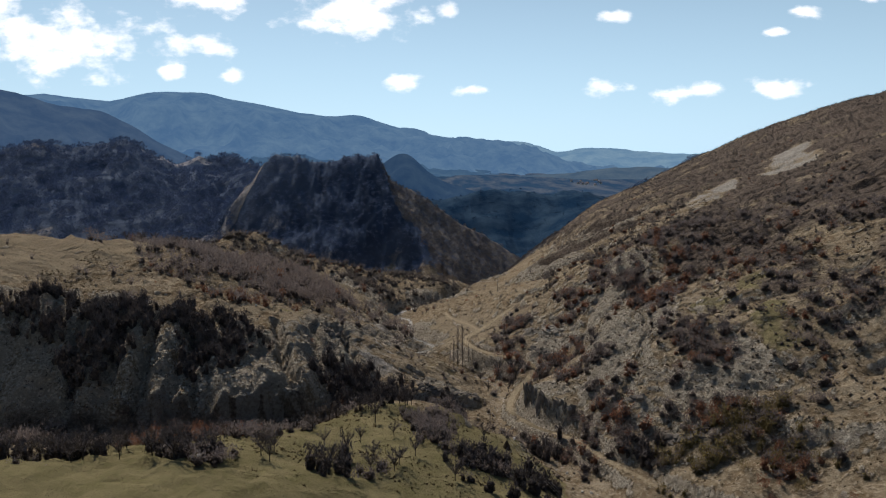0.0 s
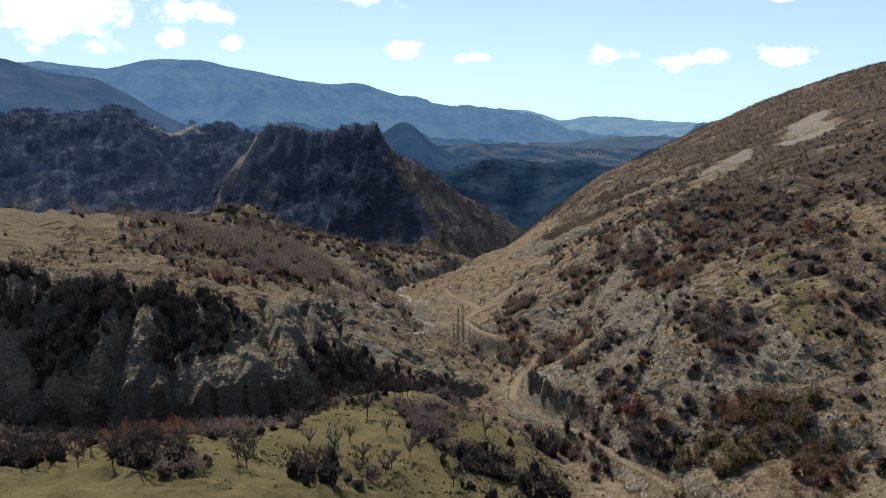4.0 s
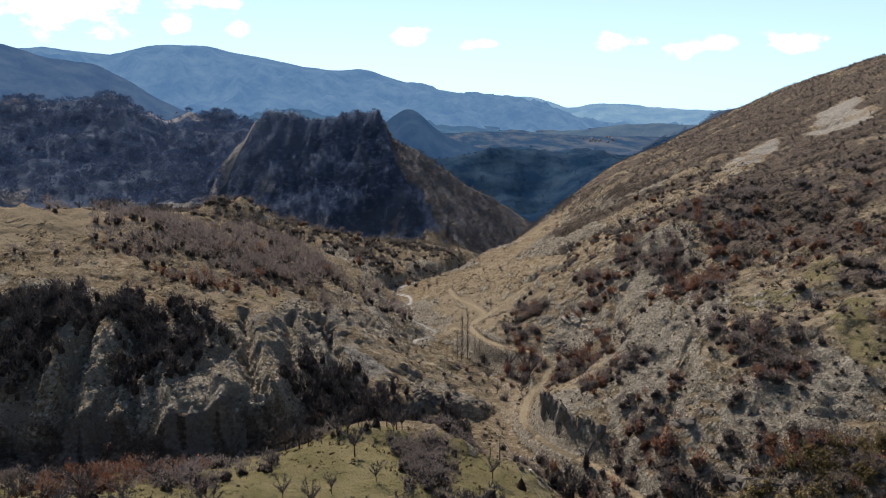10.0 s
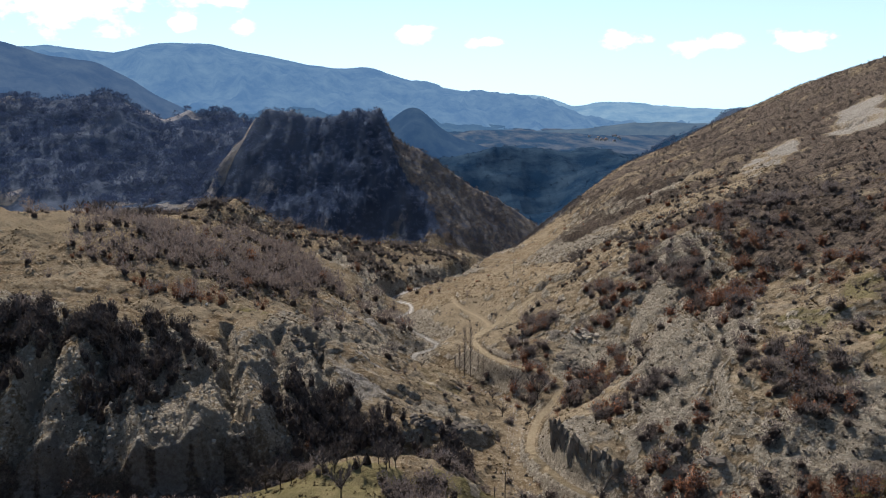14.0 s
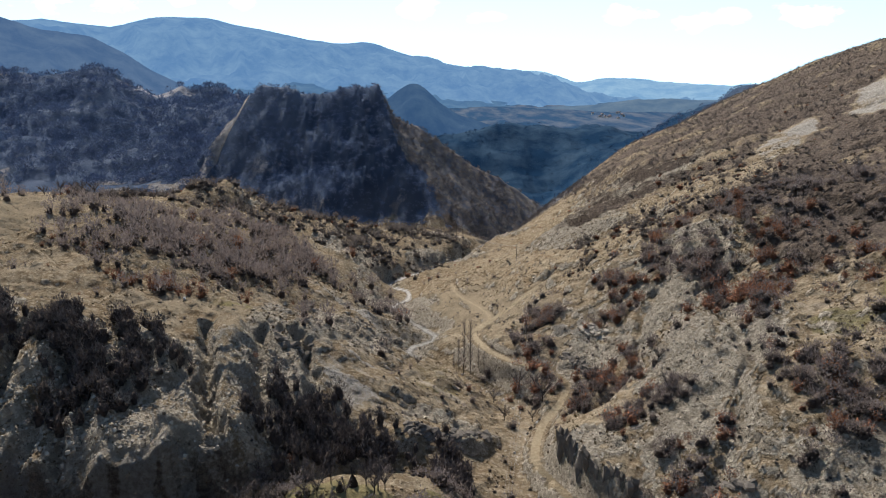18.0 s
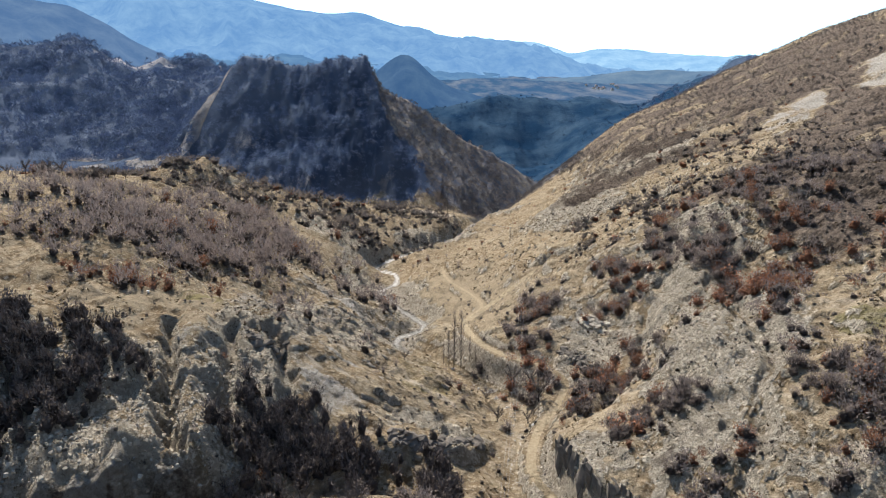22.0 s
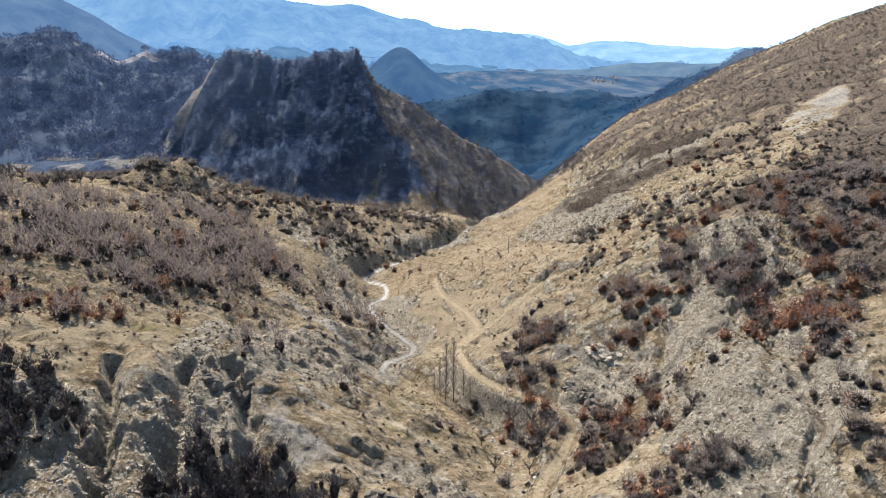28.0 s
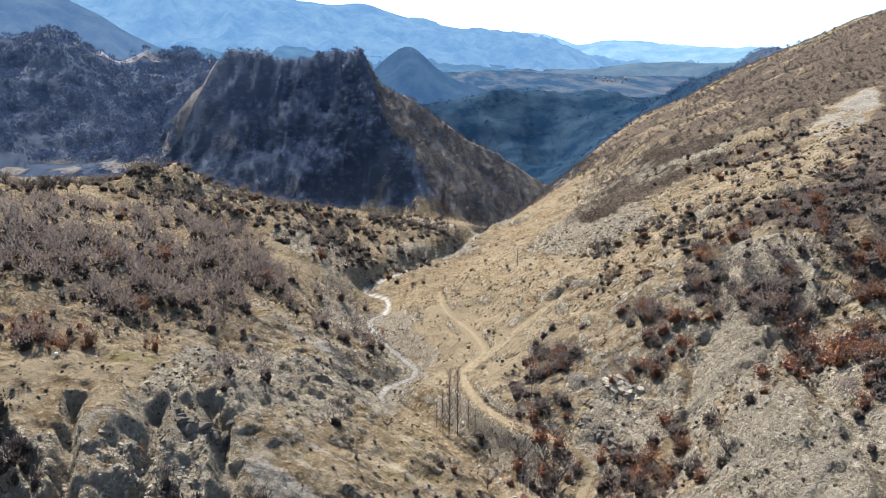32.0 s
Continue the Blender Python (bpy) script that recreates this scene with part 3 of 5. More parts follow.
        # laid-back bank over the stream's bend
        bank = hs + 0.68 * np.maximum(ds - 3, 0) + 0.9 * fbm(x, y, 6, 3, 109)
        z = z + (np.minimum(z, bank) - z) * region(x, y, -20, 70, 12, 20, 0, 0.4)
        z = z + (hs - 0.3 + 0.10 * ds + 0.35 * grain(x, y, 2.5, 77) - z) * smooth(4.5, 1.6, ds) * (dr > 3)
    # hills behind the plateau
    behind = smooth(326, 350, y)
    rough = 5.0 * ridged(x + 0.4 * y, y * 0.35, 55, 3, 9) + 3 * fbm(x, y, 40, 3, 12)
    rough = rough + 2.2 * ridged(x, y * 0.5, 17, 3, 14) + 1.2 * fbm(x, y, 9, 2, 16)
    front, flank, side = hill_faces(x, y)
    shape = blend_min(blend_min(front, side, 9), flank, 9)
    hill = shape + rough * (1.0 - 0.5 * smooth(-4, 6, front - flank)) - 3 + 1.5 * blocks(x, y, 9, 451) * smooth(20, 50, shape)
    back = roof(x, y, BACK, 0.45) + rough
    z = np.where(y > 326, blend_max(blend_max(z, hill, 6), back, 6) * behind + z * (1 - behind), z)
    # the wide valley and the ranges beyond it
    r = np.hypot(x, y + 250)
    away = smooth(1450, 1800, r)
    plain = -30 + (22 - 20 * smooth(1700, 2300, r)) * fbm(x, y, 620, 4, 21) + 10 * smooth(1800, 3400, r)
    wild = smooth(760, 1000, r) * smooth(2300, 1700, r)
    z = z * (1 - away) + plain * away + wild * (13 * ridged(x, y, 230, 4, 23) + 6 * fbm(x, y, 90, 3, 25) - 12)
    return z

# ---- scrub: stands of shrubs on the slopes ----
STANDS = []


def patch(x, y, rx, ry, kind, dense):
    STANDS.append((x, y, rx, ry, kind, dense))


patch(74, 41, 16, 11, "bare", 0.9)
patch(91, 20, 8, 7, "bare", 0.9)
patch(111, 29, 14, 13, "bare", 0.8)
patch(98, 2, 16, 9, "rust", 0.7)
patch(123, -9, 13, 12, "rust", 0.8)
patch(131, -33, 10, 16, "bare", 0.8)
patch(148, 25, 21, 26, "bare", 0.7)
patch(130, 51, 11, 15, "bare", 0.6)
patch(138, 160, 24, 57, "bare", 0.5)
patch(62, 29, 10, 7, "rust", 0.8)
patch(36, 34, 10, 12, "bare", 0.9)
patch(53, -5, 13, 17, "bare", 0.35)
patch(62, -41, 5, 6, "bare", 0.8)
patch(54, -39, 9, 8, "bare", 0.8)
patch(90, -53, 12, 8, "bare", 1.0)
patch(92, -73, 7, 8, "bare", 1.0)
patch(91, -17, 6, 10, "bare", 0.7)
patch(118, -68, 5, 10, "bare", 0.9)
patch(109, -57, 4, 9, "bare", 0.8)
patch(109, -42, 3, 2, "olive", 0.9)
patch(68, -60, 3, 3, "rust", 1.0)
patch(90, -97, 2, 4, "bare", 1.0)
patch(99, -106, 2, 3, "bare", 1.0)
patch(103, -92, 2, 3, "bare", 1.0)
patch(45, -67, 6, 5, "bare", 0.7)
patch(56, -83, 9, 6, "rust", 0.5)
patch(73, -100, 9, 5, "olive", 0.6)
patch(69, -107, 11, 5, "olive", 0.6)
patch(99, -109, 2, 2, "bare", 1.0)
patch(89, -109, 4, 3, "bare", 0.6)
patch(65, 117, 6, 17, "bare", 0.8)
patch(90, 99, 17, 30, "bare", 0.4)
patch(-120, 66, 42, 51, "bare", 1.0)
patch(-99, 98, 32, 45, "bare", 0.9)
patch(-81, 121, 18, 42, "bare", 0.9)
patch(-128, 274, 39, 114, "bare", 0.8)
patch(-60, 216, 27, 43, "bare", 0.8)
patch(-24, 329, 31, 81, "bare", 0.8)
patch(-90, 16, 11, 8, "rust", 0.6)
patch(-170, 119, 19, 14, "bare", 0.5)
patch(-153, 26, 8, 10, "bare", 0.5)
# dark stands of the hanging wood: their tone stands in for shade
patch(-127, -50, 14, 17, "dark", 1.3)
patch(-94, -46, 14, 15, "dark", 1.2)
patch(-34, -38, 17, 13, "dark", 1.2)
patch(-121, -33, 8, 4, "bare", 0.8)
patch(-109, -94, 10, 10, "bare", 0.9)
patch(-78, -98, 18, 19, "rust", 0.8)
patch(-56, -107, 10, 9, "bare", 1.0)
patch(-43, -55, 11, 3, "bare", 0.9)
patch(-5, -94, 7, 12, "bare", 0.9)
patch(2, -44, 5, 13, "dark", 1.0)
patch(46, -77, 7, 5, "bare", 1.0)
patch(25, -9, 5, 9, "bare", 0.6)
patch(33, 9, 8, 6, "bare", 0.8)
patch(17, 29, 17, 1, "bare", 0.8)
patch(29, 17, 7, 6, "rust", 0.8)
patch(-81, 74, 10, 17, "bare", 0.7)
patch(-98, 79, 12, 13, "rust", 0.6)
patch(54, -7, 5, 6, "rust", 0.7)
patch(13, -122, 11, 9, "bare", 0.9)
patch(-4, -93, 8, 15, "bare", 0.8)
patch(52, -75, 10, 5, "bare", 0.8)
patch(-20, -135, 5, 6, "bare", 0.5)
patch(-60, -142, 8, 6, "bare", 0.8)
patch(-133, -88, 13, 8, "bare", 0.8)
patch(-106, -86, 14, 7, "bare", 0.8)
patch(-108, 59, 31, 27, "bare", 1.0)
patch(-86, 126, 23, 26, "bare", 0.9)
patch(-44, 238, 42, 34, "bare", 0.8)
patch(-18, 319, 28, 49, "bare", 0.8)
patch(-138, 189, 36, 19, "bare", 0.8)
patch(-163, 143, 20, 16, "bare", 0.7)
patch(-82, 178, 20, 17, "bare", 0.6)
patch(-85, 57, 14, 11, "rust", 0.5)
patch(-105, 14, 8, 5, "rust", 0.5)
patch(-47, 8, 3, 12, "bare", 0.4)
patch(-22, 38, 7, 8, "bare", 0.6)
patch(38, 46, 9, 14, "bare", 0.8)
patch(68, 45, 11, 9, "bare", 0.9)
patch(61, 29, 11, 6, "bare", 0.6)
patch(88, 28, 10, 8, "bare", 0.8)
patch(89, 20, 7, 6, "rust", 0.7)
patch(112, 20, 11, 11, "rust", 0.8)
patch(116, 58, 20, 28, "bare", 0.7)
patch(98, -3, 8, 12, "rust", 0.6)
patch(88, -38, 5, 10, "bare", 0.6)
patch(46, -8, 7, 8, "bare", 0.8)
patch(64, -1, 9, 7, "bare", 0.5)
patch(62, -38, 4, 6, "bare", 0.6)
patch(78, 59, 14, 9, "bare", 0.5)
patch(99, 32, 9, 5, "bare", 0.6)
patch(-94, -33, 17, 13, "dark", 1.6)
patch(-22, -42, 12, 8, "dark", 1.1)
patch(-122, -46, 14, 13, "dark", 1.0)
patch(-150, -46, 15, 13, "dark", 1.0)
patch(-180, 214, 44, 22, "bare", 0.7)
patch(-120, 236, 34, 30, "bare", 0.8)
patch(-70, 255, 34, 22, "bare", 0.8)
patch(-10, 268, 30, 14, "bare", 0.9)
patch(-92, 62, 26, 20, "bare", 0.9)
patch(-60, 110, 16, 22, "bare", 0.6)
patch(-26, 96, 8, 16, "bare", 0.6)
patch(-14, 222, 16, 10, "bare", 0.7)
patch(-111, 47, 14, 12, "bare", 0.9)
patch(-99, 76, 20, 14, "bare", 0.9)
patch(-87, 141, 16, 16, "bare", 0.8)
patch(-112, 144, 16, 10, "bare", 0.8)
patch(-68, 205, 16, 14, "bare", 0.8)
patch(-22, 268, 16, 10, "bare", 0.9)
patch(-70, 85, 10, 12, "bare", 0.6)
patch(-45, 150, 10, 18, "bare", 0.6)
patch(-140, 90, 14, 12, "bare", 0.6)
patch(-100, 190, 22, 12, "bare", 0.7)
patch(-150, 215, 26, 10, "bare", 0.7)
patch(-40, 190, 14, 16, "bare", 0.6)
patch(-70, 30, 8, 8, "rust", 0.6)
patch(-99, -137, 16, 8, "dark", 0.55)
patch(-65, -137, 12, 7, "dark", 0.4)
patch(-27, -131, 9, 7, "dark", 0.5)
patch(-5, -79, 8, 5, "bare", 0.9)
patch(10, -114, 9, 9, "dark", 0.7)
patch(35, -70, 6, 7, "dark", 0.8)
patch(80, -114, 8, 6, "olive", 0.8)
patch(94, -126, 9, 6, "rust", 0.6)
patch(28, -62, 6, 8, "bare", 0.9)
patch(50, -92, 8, 6, "bare", 0.7)
patch(-45, -98, 8, 5, "bare", 0.4)
patch(0, -66, 12, 4, "bare", 0.9)
patch(-30, -72, 14, 4, "bare", 0.9)
patch(-70, -84, 16, 4, "bare", 0.8)
patch(140, -66, 13, 10, "bare", 2.0)
patch(93, -63, 9, 8, "bare", 1.6)
patch(95, -105, 10, 8, "olive", 0.8)
patch(85, -95, 10, 6, "rust", 0.7)
patch(100, -118, 10, 6, "olive", 0.8)
patch(112, -100, 8, 8, "bare", 0.8)
patch(62, -96, 6, 5, "dark", 0.8)
patch(55, -62, 5, 5, "bare", 0.9)
patch(124, -79, 10, 8, "bare", 2.0)
patch(83, -76, 7, 6, "bare", 0.8)
patch(177, 0, 18, 14, "bare", 0.8)
patch(150, -20, 12, 10, "rust", 0.6)
patch(165, 60, 16, 16, "bare", 0.7)
patch(135, 85, 14, 14, "bare", 0.7)
patch(200, 60, 20, 20, "bare", 0.7)
patch(108, 45, 8, 8, "bare", 0.7)
patch(85, 60, 9, 9, "rust", 0.4)
patch(60, 75, 9, 10, "bare", 0.4)
patch(42, -73, 4, 5, "dark", 0.7)
patch(49, -95, 6, 7, "bare", 0.8)
patch(58, -88, 5, 5, "bare", 0.9)
patch(17, -128, 10, 6, "dark", 0.6)
patch(29, -112, 6, 7, "dark", 0.6)
patch(62, -106, 6, 5, "rust", 0.7)
patch(56, -63, 6, 6, "bare", 1)
patch(87, -104, 8, 6, "olive", 0.8)
patch(68, -113, 8, 6, "olive", 0.7)
patch(101, -134, 9, 6, "olive", 0.7)
patch(102, -114, 8, 6, "rust", 0.5)
patch(-15, -98, 10, 5, "bare", 0.35)
patch(75, -88, 6, 5, "bare", 0.7)


def stand_cover(x, y):
    out = np.zeros(np.shape(x))
    for cx, cy, rx, ry, _, dense in STANDS:
        near = np.hypot((x - cx) / rx, (y - cy) / ry)
        out = np.maximum(out, smooth(1.2, 0.6, near) * min(dense, 1.0))
    return out


def scree_zone(x, y):
    return np.maximum(region(x, y, 262, 226, 17, 52, -28, 0.25), region(x, y, 194, 192, 11, 50, -36, 0.25))


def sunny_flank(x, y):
    """The right-hand side of the steep hill, where sunlight is put into the colours."""
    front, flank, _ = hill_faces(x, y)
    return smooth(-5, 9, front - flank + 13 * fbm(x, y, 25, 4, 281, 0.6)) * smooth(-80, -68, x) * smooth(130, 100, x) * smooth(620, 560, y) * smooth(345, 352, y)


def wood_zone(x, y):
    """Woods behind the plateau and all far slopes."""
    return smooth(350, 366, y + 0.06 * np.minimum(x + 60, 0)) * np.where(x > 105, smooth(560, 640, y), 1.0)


# ---- the ground: one sheet to the horizon ----
def steps(start, stop, first, grow, cap):
    out, s = [start], first
    while out[-1] < stop:
        out.append(out[-1] + s)
        s = min(s * grow, cap)
    return out


GX = np.array(sorted({*(-v for v in steps(150, 3600, 1.3, 1.035, 150)), *np.arange(-149, -135, 1.0), *np.arange(-135, 112, 0.7), *steps(112.3, 3600, 1.0, 1.028, 150)}))
GY = np.array(sorted({*(-155 - v for v in steps(0, 700, 2, 1.15, 80)), *np.arange(-154, -128, 1.0), *np.arange(-128, 62, 0.66), *steps(62.3, 640, 1.0, 1.02, 3.4), *steps(644, 3600, 5, 1.035, 90)}))
gx, gy = np.meshgrid(GX, GY)
gz = height(gx, gy)
nx, ny = len(GX), len(GY)
index = np.arange(nx * ny).reshape(ny, nx)
quads = np.stack([index[:-1, :-1], index[:-1, 1:], index[1:, 1:], index[1:, :-1]], -1).reshape(-1, 4)


def sheet(name, verts, faces, smooth_faces=True):
    """A mesh from arrays of vertices and of faces with one count of corners."""
    data = bpy.data.meshes.new(name)
    count = faces.shape[1]
    data.vertices.add(len(verts))
    data.vertices.foreach_set("co", np.asarray(verts, np.float32).ravel())
    data.loops.add(faces.size)
    data.loops.foreach_set("vertex_index", faces.ravel().astype(np.int32))
    data.polygons.add(len(faces))
    data.polygons.foreach_set("loop_start", np.arange(0, faces.size, count, dtype=np.int32))
    data.polygons.foreach_set("use_smooth", np.full(len(faces), smooth_faces))
    data.update()
    return data


mesh = sheet("ground", np.stack([gx, gy, gz], -1).reshape(-1, 3), quads)
ground = tagged(new("ground", mesh), "dry grassy valley slopes with bare rock, meadow and scrub", "ground", kind="structure")
mesh.materials.append(ground_material())


def cover(name, values):
    mesh.attributes.new(name, "FLOAT", "POINT").data.foreach_set("value", np.asarray(values, np.float32).ravel())


fall = np.hypot(*np.gradient(gz, GY, GX))
hx, hy = gx, gy
# covers lie in ragged shapes: their places are bent by noise
gx = hx + 7 * fbm(hx, hy, 30, 4, 131, 0.6) + 2.2 * fbm(hx, hy, 5, 3, 133, 0.7)
gy = hy + 7 * fbm(hx, hy, 30, 4, 141, 0.6) + 2.2 * fbm(hx, hy, 5, 3, 143, 0.7)
broken = 0.5 + 0.5 * fbm(hx, hy, 16, 5, 151, 0.7)
near = smooth(520, 380, gy)
d_road, _ = to_line(hx + 0.5 * grain(hx, hy, 6, 161), hy, ROAD)
d_track, _ = to_line(hx, hy, TRACK)
d_edge, _ = to_line(hx, hy, EDGE_ROAD)
d_stream, _ = to_line(hx + 1.1 * fbm(hx, hy, 9, 2, 163), hy, STREAM)
d_ravine, _ = to_line(hx, hy, RAVINE)
steep = smooth(0.75, 1.15, fall) * near
clay = cliff_zone(gx, gy)
bare = smooth(0.2, 0.75, stony_zone(gx, gy)) * 0.85 * (1 - 0.28 * clay)
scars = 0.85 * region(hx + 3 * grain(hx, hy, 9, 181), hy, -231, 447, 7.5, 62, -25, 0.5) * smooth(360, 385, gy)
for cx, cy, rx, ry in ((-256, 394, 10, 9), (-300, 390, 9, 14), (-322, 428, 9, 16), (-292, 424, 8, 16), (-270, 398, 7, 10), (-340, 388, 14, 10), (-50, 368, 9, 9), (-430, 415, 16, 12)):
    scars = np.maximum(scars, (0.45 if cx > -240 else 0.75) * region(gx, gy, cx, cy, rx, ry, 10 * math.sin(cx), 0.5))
cover("rock", np.clip(np.maximum(bare * (0.42 + 0.40 * smooth(0.35, 0.9, fall) + 0.45 * broken), steep * (0.55 + 0.5 * broken)) + 0.16 * broken * near + 1.2 * scars, 0, 1))
meadow = region(gx, gy, -24, -106, 58, 34, -8, 0.2) * smooth(2, 9, d_ravine) * smooth(5, 9, d_stream)
meadow = np.maximum(meadow, region(gx, gy, 18, -88, 16, 26, 25, 0.2) * smooth(4, 7, d_stream))
meadow = np.maximum(meadow, 0.42 * region(gx, gy, 2, 14, 16, 16, 0) * smooth(4, 7, d_stream))
for some in ((-72, 12, 15, 8, 0), (110, -72, 8, 14, 0), (120, -30, 10, 16, 0), (100, -40, 8, 6, 0)):
    meadow = np.maximum(meadow, 0.62 * region(gx, gy, *some))
meadow = np.maximum(meadow, 0.9 * region(gx, gy, -80, -142, 85, 46, 0, 0.25))
cover("green", meadow)
straw = np.zeros_like(gx)
for some in ((-205, 60, 40, 62, 15), (-178, 118, 30, 28, 0), (-72, 175, 16, 14, 0), (-100, 150, 14, 10, 0), (-60, 232, 26, 10, 0), (-80, 8, 26, 7, 0), (10, 105, 22, 40, 0),
             (30, 60, 18, 16, 0), (136, 215, 9, 30, 47), (118, 62, 16, 12, 0)):
    straw = np.maximum(straw, 0.85 * region(gx, gy, *some, 0.3))
cover("straw", straw)
cover("earth", np.maximum.reduce([0.6 * region(gx, gy, 22, 62, 14, 12, 20), 0.7 * region(gx, gy, -40, -24, 10, 5, 0), 0.6 * region(gx, gy, 46, -8, 7, 10, 0),
                                  0.42 * region(gx, gy, 35, 110, 26, 40, 0), 0.6 * region(gx, gy, -70, -25, 6, 8, 0), 0.55 * clay * (0.5 + 0.7 * broken)]))
# leaf litter; on the hill's flank its brown stands for sunlight
cover("litter_and_sunlit", np.maximum.reduce([stand_cover(gx, gy) * (0.18 + 0.36 * broken), 0.95 * np.maximum(smooth(40, 64, gz + 14 * fbm(hx, hy, 60, 3, 221)), 0.8 * smooth(120, 190, hy) * smooth(-5, 20, gz)) * (hx > 60) * (1 - region(hx, hy, 136, 215, 10, 32, 47)) * (0.55 + 0.55 * broken) * (1 - scree_zone(gx, gy)), 0.6 * smooth(14, 5, d_ravine) * smooth(-20, -40, gx)]) * near + 0.55 * sunny_flank(hx, hy) * (0.5 + 0.5 * broken))
stones = smooth(2.3, 0.9, d_stream) * smooth(-220, -120, gy) * smooth(330, 280, gy) * (0.25 + 0.7 * smooth(45, 75, hy) + 0.4 * smooth(-0.5, 0.5, fbm(hx, hy, 22, 3, 171)))
white = np.maximum.reduce([*(0.95 * region(gx, gy, cx, cy, 4, 5) for cx, cy in NOSES), region(gx, gy, 52, 26, 5, 7, 30, 0.3), 0.8 * region(gx, gy, 24, 8, 4, 6, 0), 0.75 * region(gx, gy, 62, -8, 4, 12, 10), 0.7 * region(gx, gy, 74, 2, 5, 16, -14), 0.7 * region(gx, gy, 72, -38, 6, 12, 0), 0.62 * region(gx, gy, -30, 70, 8, 16, 0),
                           0.6 * region(gx, gy, 46, 318, 8, 16, 30), 0.85 * region(gx, gy, -62, -26, 6, 20, 14, 0.5), 0.7 * region(gx, gy, -74, -36, 4, 16, 32, 0.5), 0.6 * region(gx, gy, 76, 20, 5, 10, 0)])
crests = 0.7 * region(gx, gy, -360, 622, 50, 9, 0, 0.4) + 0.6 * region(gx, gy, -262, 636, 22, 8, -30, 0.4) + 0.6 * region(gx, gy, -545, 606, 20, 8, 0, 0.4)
streaks = np.maximum(region(gx, gy, -40, 48, 24, 44, 12, 0.4), region(gx, gy, -24, -8, 18, 14, 0, 0.4)) * smooth(-0.12, 0.28, fbm(hx * 0.35, (hy + 0.38 * hx) * 1.7, 14, 4, 173, 0.65)) * smooth(3, 6, d_stream)
cover("pale", np.maximum.reduce([0.62 * streaks, scree_zone(gx, gy) * (0.48 + 0.55 * broken), stones * (0.5 + 0.9 * smooth(45, 70, hy)), white * (0.25 + 0.6 * broken), scars * (0.55 + 0.55 * broken), crests]))
cover("dust", np.maximum.reduce([smooth(1.6, 0.8, d_road) * (0.6 + 0.4 * smooth(-70, -45, hy)) * (1 - 0.45 * smooth(50, 70, hy)), 0.7 * smooth(2.0, 0.8, d_track), 0.8 * smooth(3.0, 1.4, d_edge)]))
# where the bluer haze tone takes over in the colour
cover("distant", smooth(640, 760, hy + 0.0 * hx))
# less blue wood tone on the flank, so its painted sunlit brown shows
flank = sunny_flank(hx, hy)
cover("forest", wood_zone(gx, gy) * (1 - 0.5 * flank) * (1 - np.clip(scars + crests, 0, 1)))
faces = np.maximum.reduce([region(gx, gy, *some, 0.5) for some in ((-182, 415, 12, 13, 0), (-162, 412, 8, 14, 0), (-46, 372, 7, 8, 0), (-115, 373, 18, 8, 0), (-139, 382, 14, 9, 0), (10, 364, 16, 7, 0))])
# far scars, crests and faces that take the painted haze tone
cover("hazed_bare", np.maximum(np.clip(scars + crests, 0, 1) * (0.72 + 0.5 * broken), 0.50 * faces * (0.4 + 0.8 * broken)))
cover("creek", smooth(1.5, 0.5, d_stream) * (0.35 + 0.65 * smooth(50, 66, hy)) * smooth(300, 250, hy) * (0.68 + 0.5 * smooth(-0.35, 0.3, fbm(hx, hy, 14, 3, 167))))
cover("streak", np.maximum.reduce([region(gx, gy, -42, 70, 30, 85, 0), 0.9 * region(gx, gy, -18, -2, 36, 42, 0), 0.55 * region(gx, gy, 60, -20, 46, 90, 0)]))
r_far, bearing = np.hypot(gx, gy + 250), gx / np.maximum(gy + 250, 1)
gx, gy = hx, hy
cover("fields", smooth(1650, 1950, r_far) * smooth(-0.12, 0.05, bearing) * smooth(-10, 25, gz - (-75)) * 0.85)

